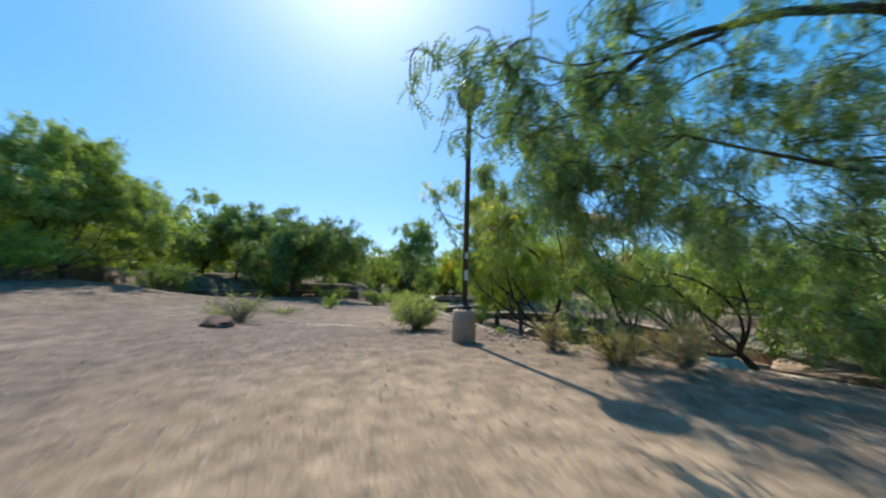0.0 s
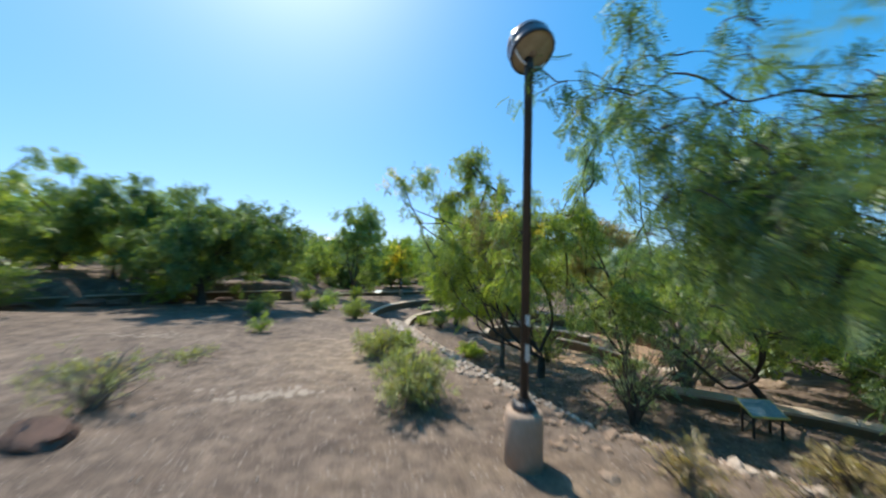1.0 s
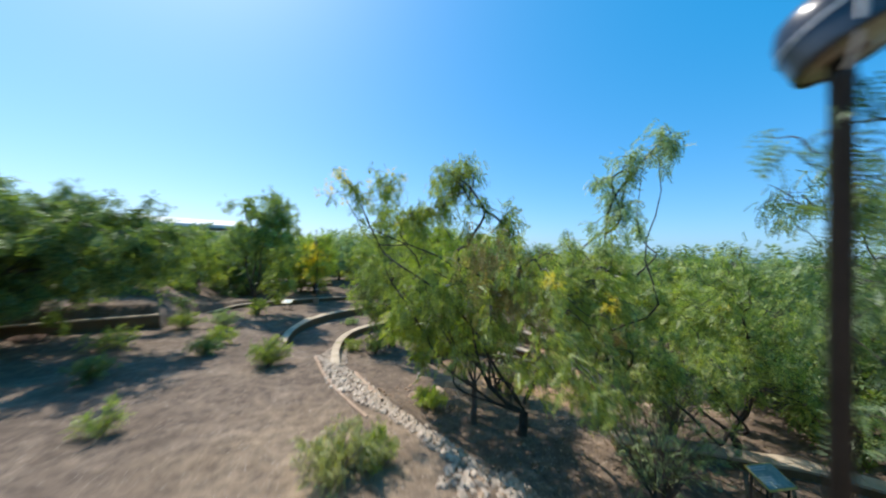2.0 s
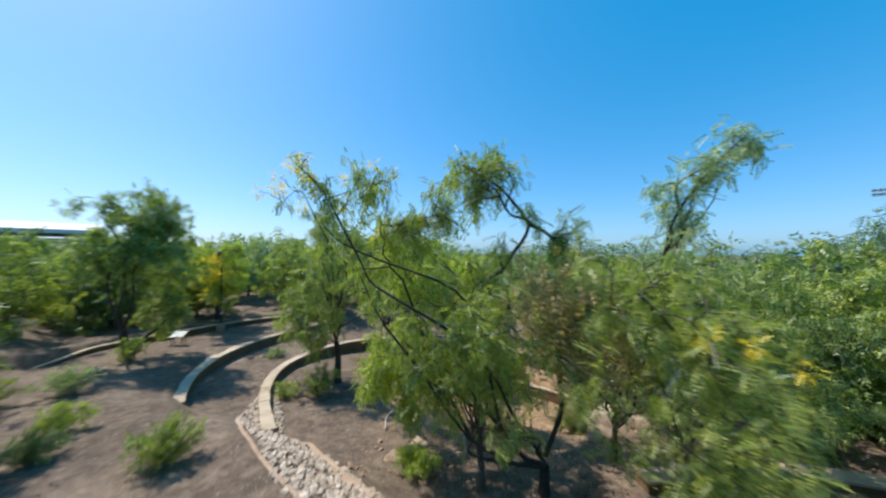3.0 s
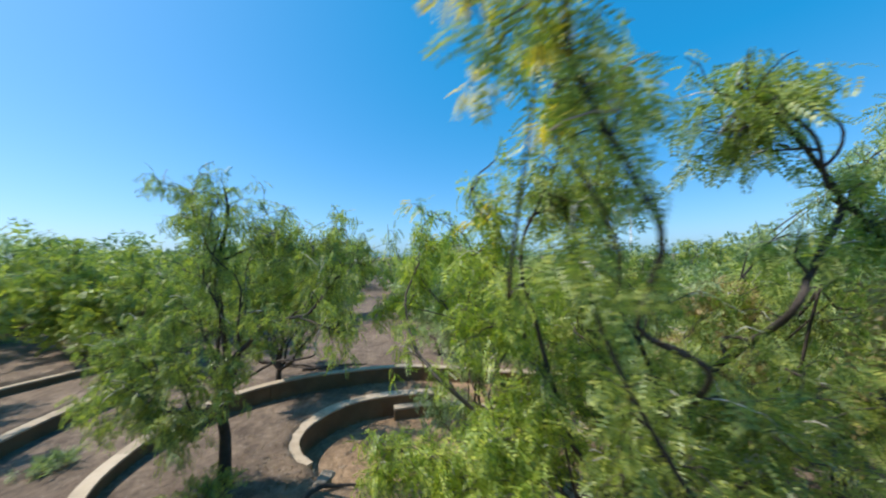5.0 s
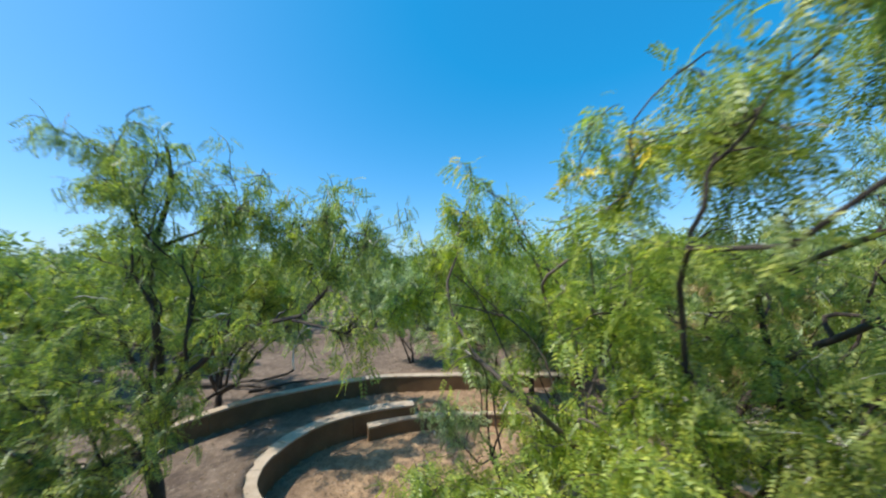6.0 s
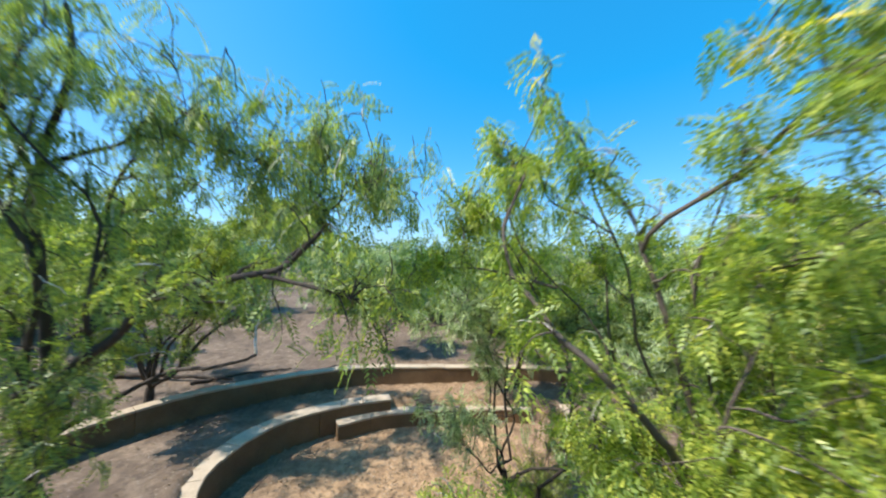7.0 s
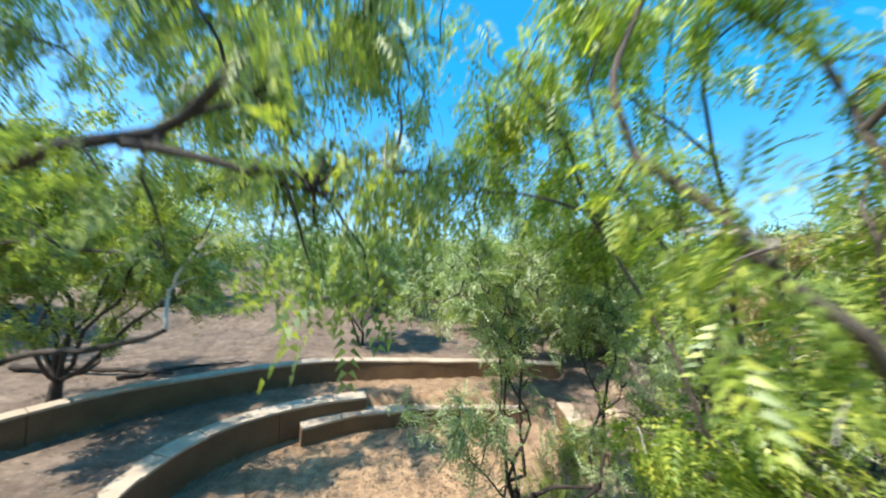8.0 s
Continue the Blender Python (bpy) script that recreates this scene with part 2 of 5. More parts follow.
def mesh_fast(name, verts, corners, per, material, smooth=False):
    """A mesh of faces that all have the same number of corners, from arrays."""
    me = bpy.data.meshes.new(name)
    nf = len(corners) // per
    me.vertices.add(len(verts))
    me.vertices.foreach_set("co", np.asarray(verts, np.float32).ravel())
    me.loops.add(len(corners))
    me.loops.foreach_set("vertex_index", np.asarray(corners, np.int32))
    me.polygons.add(nf)
    me.polygons.foreach_set("loop_start", np.arange(0, nf * per, per, dtype=np.int32))
    me.materials.append(material)
    if smooth:
        me.polygons.foreach_set("use_smooth", np.ones(nf, bool))
    me.update(calc_edges=True)
    return me


def child(name, me, parent, label="", m=None):
    ob = new(name, me)
    ob.parent = parent
    if m is not None:
        ob.matrix_basis = m
    if label:
        ob["label"] = label
    return ob


def part(name, bm, material, parent, label="", smooth=False):
    me = bpy.data.meshes.new(name)
    bm.to_mesh(me)
    bm.free()
    me.materials.append(material)
    if smooth:
        me.polygons.foreach_set("use_smooth", [True] * len(me.polygons))
    return child(name, me, parent, label)


def empty(name, at, label, category, group="", kind="", turn=0.0):
    ob = new(name)
    ob.empty_display_size = 0.2
    ob.matrix_world = pose(*at, 0, 0, turn)
    return tagged(ob, label, category, group, kind)


def box(bm, size, at=(0, 0, 0), turn=None, bevel=0.0):
    r = bmesh.ops.create_cube(bm, size=1.0)
    m = Matrix.Translation(at) @ (turn or Matrix()) @ Matrix.Diagonal((*size, 1))
    bmesh.ops.transform(bm, matrix=m, verts=r["verts"])
    if bevel:
        edges = {e for v in r["verts"] for e in v.link_edges}
        bmesh.ops.bevel(bm, geom=list(edges), offset=bevel, segments=2, affect="EDGES", profile=0.6)


def lathe(bm, profile, sides=32, m=None):
    """Turned body round z; profile: (radius, z) from one end to the other."""
    m = m or Matrix()
    rings = []
    for r, z in profile:
        if r < 1e-5:
            rings.append([bm.verts.new(m @ Vector((0, 0, z)))])
        else:
            rings.append([bm.verts.new(m @ Vector((r * math.cos(2 * math.pi * k / sides), r * math.sin(2 * math.pi * k / sides), z))) for k in range(sides)])
    for a, b in zip(rings, rings[1:]):
        for k in range(sides):
            j = (k + 1) % sides
            f = [a[k % len(a)], a[j % len(a)], b[j % len(b)], b[k % len(b)]]
            f = list(dict.fromkeys(f))
            if len(f) > 2:
                bm.faces.new(f)
    bmesh.ops.recalc_face_normals(bm, faces=bm.faces)


def tube(points, radii, sides=6):
    """Vertices and quads of a tapered tube along points."""
    p = np.asarray(points, float)
    r = np.asarray(radii, float)
    t = np.gradient(p, axis=0)
    t /= np.linalg.norm(t, axis=1)[:, None] + 1e-9
    up = np.array([0.31, 0.17, 0.93])
    a = np.cross(t, up)
    a /= np.linalg.norm(a, axis=1)[:, None] + 1e-9
    b = np.cross(t, a)
    ang = np.arange(sides) * 2 * math.pi / sides
    v = p[:, None] + r[:, None, None] * (np.cos(ang)[None, :, None] * a[:, None] + np.sin(ang)[None, :, None] * b[:, None])
    n = len(p)
    i, k = np.meshgrid(np.arange(n - 1), np.arange(sides), indexing="ij")
    k2 = (k + 1) % sides
    q = np.stack([i * sides + k, i * sides + k2, (i + 1) * sides + k2, (i + 1) * sides + k], -1).reshape(-1, 4)
    return v.reshape(-1, 3), q


def joined_tubes(name, tubes, material):
    vs, qs, n = [], [], 0
    for v, q in tubes:
        vs.append(v)
        qs.append(q + n)
        n += len(v)
    return mesh_fast(name, np.concatenate(vs), np.concatenate(qs).ravel(), 4, material, True)


def spline(points, step):
    """A smooth line through a few points, in even steps."""
    p = np.asarray(points, float)
    p = np.vstack([2 * p[0] - p[1], p, 2 * p[-1] - p[-2]])
    out = []
    for i in range(1, len(p) - 2):
        for u in np.linspace(0, 1, 24, endpoint=False):
            out.append(0.5 * (2 * p[i] + (p[i + 1] - p[i - 1]) * u + (2 * p[i - 1] - 5 * p[i] + 4 * p[i + 1] - p[i + 2]) * u ** 2 + (3 * p[i] - p[i - 1] - 3 * p[i + 1] + p[i + 2]) * u ** 3))
    out.append(p[-2])
    out = np.array(out)
    s = np.concatenate([[0], np.cumsum(np.linalg.norm(np.diff(out, axis=0), axis=1))])
    n = max(2, round(s[-1] / step) + 1)
    return np.stack([np.interp(np.linspace(0, s[-1], n), s, out[:, k]) for k in range(out.shape[1])], 1)


# ---- the plan: walls as lines of x, y and the height of the top ----
WALL_UPPER = [(-2.35, 18.5, -0.82), (-2.3, 19.3, -0.84), (-2.05, 20.6, -0.85), (-1.55, 21.9, -0.85), (-0.85, 23, -0.85), (0.2, 24, -0.85), (1.4, 24.8, -0.85), (2.9, 25.5, -0.85), (4.8, 26.1, -0.85)]
WALL_MIDDLE = [(-0.55, 15.75, -1), (-0.5, 16.3, -1), (-0.3, 17.8, -1.02), (0.1, 19.15, -1.05), (0.7, 20.3, -1.08), (1.5, 21.1, -1.1), (2.7, 21.75, -1.1), (4.1, 22, -1.1), (5.4, 21.7, -1.1), (6.6, 20.95, -1.1), (7.5, 20, -1.1), (8.3, 18.95, -1.1), (9.2, 17.3, -1.12), (9.95, 14.3, -1.2), (10.4, 12.5, -1.25), (10.5, 10.5, -1.25)]
WALL_COURT = [(3.55, 17.6, -1.68), (3.75, 18.2, -1.68), (4.2, 18.75, -1.68), (4.9, 19.05, -1.68), (5.8, 19.05, -1.68), (6.7, 18.7, -1.68), (7.4, 18.05, -1.68), (7.95, 17.25, -1.68), (8.4, 16.25, -1.68)]
WALL_SEAT = [(7.4, 17.45, -2), (8.1, 16.4, -2), (8.55, 15, -2), (8.8, 13.9, -2), (8.95, 12.9, -2), (9.05, 12, -2)]
WALL_NEAR = [(8.3, 11.2, -1.5), (7.3, 11.25, -1.5), (6.6, 11.6, -1.65)]
WALL_SIGN = [(4.6, 9.25, -0.95), (5.3, 8.75, -0.95), (6, 8.25, -0.95), (6.6, 7.7, -0.95), (7.3, 7.1, -0.95), (8, 6, -0.95)]
WALL_FAR = [(-6.6, 22.6, -0.5), (-5.7, 24.6, -0.5), (-4.9, 26, -0.5), (-3.6, 26.7, -0.5), (-2.2, 27.3, -0.52), (-0.4, 28, -0.55), (1.6, 28.3, -0.58), (4.5, 28.2, -0.6)]
WALL_BACK = [(-13.0, 29.0, 0.05), (-9.5, 32.2, 0.0), (-4.8, 33.4, -0.1), (1.0, 33.8, -0.2)]
WALL_LEFT = [(-17.0, 13.0, 0.45), (-13.2, 16.8, 0.42), (-9.6, 18.6, 0.38), (-6.4, 19.6, 0.33)]


def seg_dist(x, y, line):
    """Distance to a line of points, and on which side (positive: to the right of its run)."""
    best = np.full(x.shape, 1e9)
    side = np.ones(x.shape)
    for (ax, ay), (bx, by) in zip(line[:-1], line[1:]):
        dx, dy = bx - ax, by - ay
        u = np.clip(((x - ax) * dx + (y - ay) * dy) / (dx * dx + dy * dy), 0, 1)
        ex, ey = x - ax - u * dx, y - ay - u * dy
        d = np.hypot(ex, ey)
        c = dx * ey - dy * ex
        upd = d < best
        best = np.where(upd, d, best)
        side = np.where(upd, np.where(c < 0, 1.0, -1.0), side)
    return best, side


def inside(x, y, poly):
    r = np.zeros(x.shape, bool)
    for (ax, ay), (bx, by) in zip(poly, poly[1:] + poly[:1]):
        if ay == by:
            continue
        r ^= ((ay > y) != (by > y)) & (x < (bx - ax) * (y - ay) / (by - ay) + ax)
    return r


def smooth01(v):
    v = np.clip(v, 0, 1)
    return v * v * (3 - 2 * v)


OUTLINES = {}


def terrace(x, y, wall, rest, soft=1.1):
    """1 inside the area bounded by a wall (a sharp step under it) and by open ground (a soft slope), 0 outside."""
    key = (tuple(wall), tuple(rest))
    if key not in OUTLINES:
        w = [tuple(p[:2]) for p in spline([q[:2] for q in wall], 0.5)]
        OUTLINES[key] = (w, w + list(rest))
    w, poly = OUTLINES[key]
    d, _ = seg_dist(x, y, poly + poly[:1])
    dw, _ = seg_dist(x, y, w)
    sd = np.where(inside(x, y, poly), d, -d)
    width = 0.09 + soft * np.clip((dw - 0.15) / 1.2, 0, 1)
    return smooth01(0.5 + sd / (2 * width))


EDGE = [(9.0, 0.3), (5.2, 2.7), (2.9, 4.1), (1.15, 5.75), (0.3, 8.3), (-0.45, 11.0), (-1.05, 14.0), (-1.35, 16.0), (-2.2, 18.2)]


def lumps(x, y, scale, seed):
    """Cheap smooth random relief."""
    g = np.random.RandomState(seed)
    z = np.zeros(np.shape(x))
    for _ in range(14):
        a, ph, f = g.uniform(0, 6.28), g.uniform(0, 6.28), scale * g.uniform(0.5, 1.8)
        z = z + np.sin((x * math.cos(a) + y * math.sin(a)) * f + ph)
    return z / 14


def ground_z(x, y):
    x, y = np.asarray(x, float), np.asarray(y, float)
    d, side = seg_dist(x, y, EDGE)
    right = np.where(y > 18.2, x + 2.2, d * side)
    plateau = -0.035 * np.clip(y - 5.0, 0, 23) + 0.05 * np.clip((-2 - x) / 6, 0, 1.5)
    plateau = plateau + 0.75 * smooth01((-9.0 - x) / 5) * smooth01((15 - y) / 5)
    plateau = plateau + 0.38 * smooth01((-1.5 - x) / 7.5) * smooth01((y - 4) / 9) * smooth01((26 - y) / 6)
    low = -1.18 - 0.018 * np.clip(y - 8, -8, 14)
    z = plateau + (low - plateau) * smooth01(right / 2.1)
    z = np.where(y > 18.2, plateau + (np.maximum(low, -0.85) - plateau) * smooth01((x + 4.5) / 3), z)
    m = terrace(x, y, WALL_LEFT, [(-8, 34), (-60, 60), (-60, 10)])
    z = z + m * (0.75 + 0.25 * smooth01((y - 17) / 6) + 0.6 * smooth01((-11 - x) / 6))
    m = terrace(x, y, WALL_FAR, [(14, 27), (40, 60), (-60, 60), (-30, 22)])
    z = z + m * 0.38
    m = terrace(x, y, WALL_BACK, [(12, 34), (40, 80), (-60, 80), (-40, 30)])
    z = z + m * 0.4
    m = terrace(x, y, WALL_UPPER, [(8, 26.2), (13, 25), (14.5, 16), (13, 9), (8.5, 9.6), (3, 12.5), (-0.6, 15.2)])
    z = z + m * (np.clip(-1.25 - 0.02 * x, -1.42, -1.2) - z)
    m = terrace(x, y, WALL_MIDDLE, [(9, 9.6), (4.5, 10.6), (1.2, 13.6)])
    z = z + m * (np.clip(-1.32 - 0.07 * x, -1.72, -1.25) - z)
    m = terrace(x, y, WALL_COURT + WALL_SEAT[3:], [(8.4, 11.4), (7.3, 11.45), (6.6, 11.85), (6.1, 12.5), (5.7, 13.4), (4.7, 15.0), (3.7, 16.4)], 0.8)
    z = z + m * (-2.42 - z)
    near = np.exp(-((x - 2) / 25) ** 2 - ((y - 12) / 25) ** 2)
    z = z + near * (0.035 * lumps(x, y, 1.1, 3) + 0.02 * lumps(x, y, 4.5, 4)) + (1 - near) * 0.25 * lumps(x, y, 0.12, 5)
    return z


GRID = 0.1
GX, GY = np.meshgrid(np.arange(-18, 18.01, GRID), np.arange(-3, 36.01, GRID), indexing="ij")
TABLE = ground_z(GX, GY)


def gz(x, y):
    """The ground's height at one place, from a table where it is near."""
    i, j = (x + 18) / GRID, (y + 3) / GRID
    if 0 <= i < TABLE.shape[0] - 1 and 0 <= j < TABLE.shape[1] - 1:
        a, b = int(i), int(j)
        u, v = i - a, j - b
        return float((TABLE[a, b] * (1 - u) + TABLE[a + 1, b] * u) * (1 - v) + (TABLE[a, b + 1] * (1 - u) + TABLE[a + 1, b + 1] * u) * v)
    return float(ground_z(np.array([x]), np.array([y]))[0])


def axis(lo, hi, step, far):
    inner = np.arange(lo, hi + step / 2, step)
    out, d = [], step
    c = 0.0
    while c < far:
        d *= 1.22
        c += d
        out.append(c)
    out = np.array(out)
    return np.concatenate([(lo - out)[::-1], inner, hi + out])


def build_ground():
    xs, ys = axis(-9, 13, 0.14, 900), axis(-3, 29, 0.16, 900)
    gx, gy = np.meshgrid(xs, ys, indexing="ij")
    z = ground_z(gx.ravel(), gy.ravel())
    v = np.stack([gx.ravel(), gy.ravel(), z], 1)
    i, j = np.meshgrid(np.arange(len(xs) - 1), np.arange(len(ys) - 1), indexing="ij")
    n = len(ys)
    q = np.stack([i * n + j, (i + 1) * n + j, (i + 1) * n + j + 1, i * n + j + 1], -1).reshape(-1)
    ob = new("ground", mesh_fast("ground", v, q, 4, M_SOIL, True))
    tagged(ob, "dry tan desert soil with gravel, stepping down in terraces", "ground", kind="structure")


build_ground()


# ---- terrace walls: rendered panels with flagstone caps ----
def ribbon(p, half_in, half_out, z0, z1, shift=0.0):
    """A bent block along p (x, y, top): width to both sides, from z0 to z1 against the top."""
    t = np.gradient(p[:, :2], axis=0)
    t /= np.linalg.norm(t, axis=1)[:, None]
    nrm = np.stack([-t[:, 1], t[:, 0]], 1)
    rows = []
    for k in range(len(p)):
        a, b = p[k, :2] + nrm[k] * half_in, p[k, :2] - nrm[k] * half_out
        rows += [(*a, p[k, 2] + z0), (*b, p[k, 2] + z0), (*b, p[k, 2] + z1), (*a, p[k, 2] + z1)]
    f = []
    for k in range(len(p) - 1):
        o = 4 * k
        for a, b in ((0, 1), (1, 2), (2, 3), (3, 0)):
            f.append((o + a, o + 4 + a, o + 4 + b, o + b))
    e = 4 * (len(p) - 1)
    f += [(0, 1, 2, 3), (e + 3, e + 2, e + 1, e)]
    return rows, f


def chamfer(me, width):
    bm = bmesh.new()
    bm.from_mesh(me)
    bmesh.ops.recalc_face_normals(bm, faces=bm.faces)
    sharp = [e for e in bm.edges if len(e.link_faces) == 2 and e.calc_face_angle() > 0.8]
    bmesh.ops.bevel(bm, geom=sharp, offset=width, segments=2, affect="EDGES", profile=0.6)
    bm.to_mesh(me)
    bm.free()
    return me


def retaining_wall(points, height, thick, label, panel=5.2, cap=0.7, seed=1):
    rng = random.Random(seed)
    p = spline(points, 0.1)
    mid = p[len(p) // 2]
    wall = empty("retaining_wall", (*mid[:2], mid[2] - height), label, "wall", "terrace walls")
    base = np.array([mid[0], mid[1], mid[2] - height])
    step = round(panel / 0.1)
    i = 0
    while i < len(p) - 2:
        j = min(i + step + rng.randint(-3, 3), len(p) - 1)
        if len(p) - 1 - j < 5:
            j = len(p) - 1
        seg = p[i:j + 1].copy()
        t0, t1 = seg[1, :2] - seg[0, :2], seg[-1, :2] - seg[-2, :2]
        seg[0, :2] += t0 * 0.05
        seg[-1, :2] -= t1 * 0.05
        w = thick / 2 + rng.uniform(-0.004, 0.004)
        v, f = ribbon(seg, w, w, -height - 0.35, -0.055)
        child("wall_panel", chamfer(mesh_from("wall_panel", np.array(v) - base, f, M_WALL), 0.012), wall)
        i = j
    step = round(cap / 0.1)
    i = 0
    while i < len(p) - 2:
        j = min(i + max(3, step + rng.randint(-2, 2)), len(p) - 1)
        if len(p) - 1 - j < 3:
            j = len(p) - 1
        seg = p[i:j + 1].copy()
        seg[0, :2] += (seg[1, :2] - seg[0, :2]) * rng.uniform(0.02, 0.06)
        seg[-1, :2] -= (seg[-1, :2] - seg[-2, :2]) * rng.uniform(0.02, 0.06)
        seg[:, 2] += rng.uniform(-0.006, 0.006)
        v, f = ribbon(seg, thick / 2 + 0.005 + rng.uniform(0, 0.035), thick / 2 + 0.005 + rng.uniform(0, 0.02), -0.055, 0.0)
        child("cap_stone", chamfer(mesh_from("cap_stone", np.array(v) - base, f, M_CAP), 0.01), wall)
        i = j
    return wall


retaining_wall(WALL_UPPER, 0.50, 0.42, "curved earth-coloured terrace wall with pale flagstone caps", seed=1)
retaining_wall(WALL_MIDDLE, 0.50, 0.26, "long curved terrace wall with pale flagstone caps", seed=2)
retaining_wall(WALL_COURT, 0.74, 0.36, "tall curved wall of the sunken court, capped with stone", seed=3)
retaining_wall(WALL_SEAT, 0.44, 0.32, "low curved seat wall stepping inside the sunken court", panel=1.1, seed=4)
retaining_wall(WALL_NEAR, 0.46, 0.32, "low stone-capped wall closing the sunken court", seed=5)
retaining_wall(WALL_SIGN, 0.45, 0.36, "short shaded garden wall behind the sign", seed=6)
retaining_wall(WALL_FAR, 0.42, 0.36, "curved terrace wall in shade beyond the trees", seed=7)
retaining_wall(WALL_BACK, 0.60, 0.40, "distant shaded terrace wall", panel=2.4, seed=8)
retaining_wall(WALL_LEFT, 0.44, 0.40, "low dark terrace wall across the bare ground", seed=9)


# ---- plants ----
def frond(pairs, length, leaflet, width, droop):
    """One feathery leaf: thin pointed leaflets in pairs along a bent stalk that starts at the origin and runs along +x."""
    v, f = [], []
    for k in range(pairs):
        s = (k + 0.7) / pairs
        x, z = length * s, -droop * length * s * s
        for side in (-1, 1):
            a = radians(58 - 22 * s) * side
            c, n = math.cos(a), math.sin(a)
            l = leaflet * (1.0 - 0.45 * abs(s - 0.45))
            o = len(v)
            v += [(x + c * l * 0.3 - n * width, n * l * 0.3 + c * width, z), (x + c * l * 0.3 + n * width, n * l * 0.3 - c * width, z - 0.06 * l),
                  (x + c * l * 1.1, n * l * 1.1, z - 0.32 * l)]
            f.append((o, o + 1, o + 2))
    return np.array(v), np.array(f)


FROND_NEAR = frond(6, 0.15, 0.052, 0.0095, 0.5)
POD = frond(3, 0.16, 0.07, 0.016, 0.1)
FROND_MID = frond(3, 0.18, 0.105, 0.021, 0.45)
FROND_FAR = frond(3, 0.22, 0.15, 0.034, 0.4)
FROND_WOOD = frond(2, 0.24, 0.19, 0.045, 0.4)
# the air that stays free of leaves along the way between the trees
FREE_LINE = [(0.38, 0.42, 0.91), (-0.83, 2.43, 1.88), (-1.82, 4.83, 3.00), (-2.27, 7.25, 3.37), (-2.36, 9.70, 3.42), (-2.12, 11.65, 3.37), (-1.61, 13.14, 3.07), (-0.66, 14.01, 2.62), (-0.10, 14.22, 2.38), (0.46, 14.38, 2.09)]


def far_from_line(p, gap):
    q = np.asarray(FREE_LINE)
    best = np.full(len(p), 1e9)
    for a, b in zip(q[:-1], q[1:]):
        d = b - a
        u = np.clip(((p - a) @ d) / (d @ d), 0, 1)
        best = np.minimum(best, np.linalg.norm(p - a - u[:, None] * d, axis=1))
    return best > gap


def leaves(name, at, ways, g, template, material, size=1.0):
    """Many leaves at the places `at`, each along its way, as one mesh."""
    tv, tf = template
    n = len(at)
    x = ways / (np.linalg.norm(ways, axis=1)[:, None] + 1e-9)
    r = g.normal(size=(n, 3)) * 0.6 + np.array([0, 0, 1.0])
    y = np.cross(r, x)
    y /= np.linalg.norm(y, axis=1)[:, None] + 1e-9
    z = np.cross(x, y)
    s = size * g.uniform(0.65, 1.35, n)
    v = at[:, None] + s[:, None, None] * (tv[None, :, :1] * x[:, None] + tv[None, :, 1:2] * y[:, None] + tv[None, :, 2:] * z[:, None])
    f = (tf[None] + (np.arange(n) * len(tv))[:, None, None]).reshape(-1)
    return mesh_fast(name, v.reshape(-1, 3), f, tf.shape[1], material)


def bend(a, c, b, n, g, wob):
    u = np.linspace(0, 1, n)[:, None]
    p = (1 - u) ** 2 * a + 2 * u * (1 - u) * c + u * u * b
    w = sum(np.sin(u * math.pi * f * g.uniform(0.8, 1.2) + g.uniform(0, 6.28, 3)) * g.normal(size=3) / f for f in (1.5, 3.0, 5.5))
    w = (w - w[:1]) - u * (w[-1] - w[0])
    return p + w * wob * 0.16 * np.linalg.norm(b - a)


def unit(v):
    return v / (np.linalg.norm(v) + 1e-9)


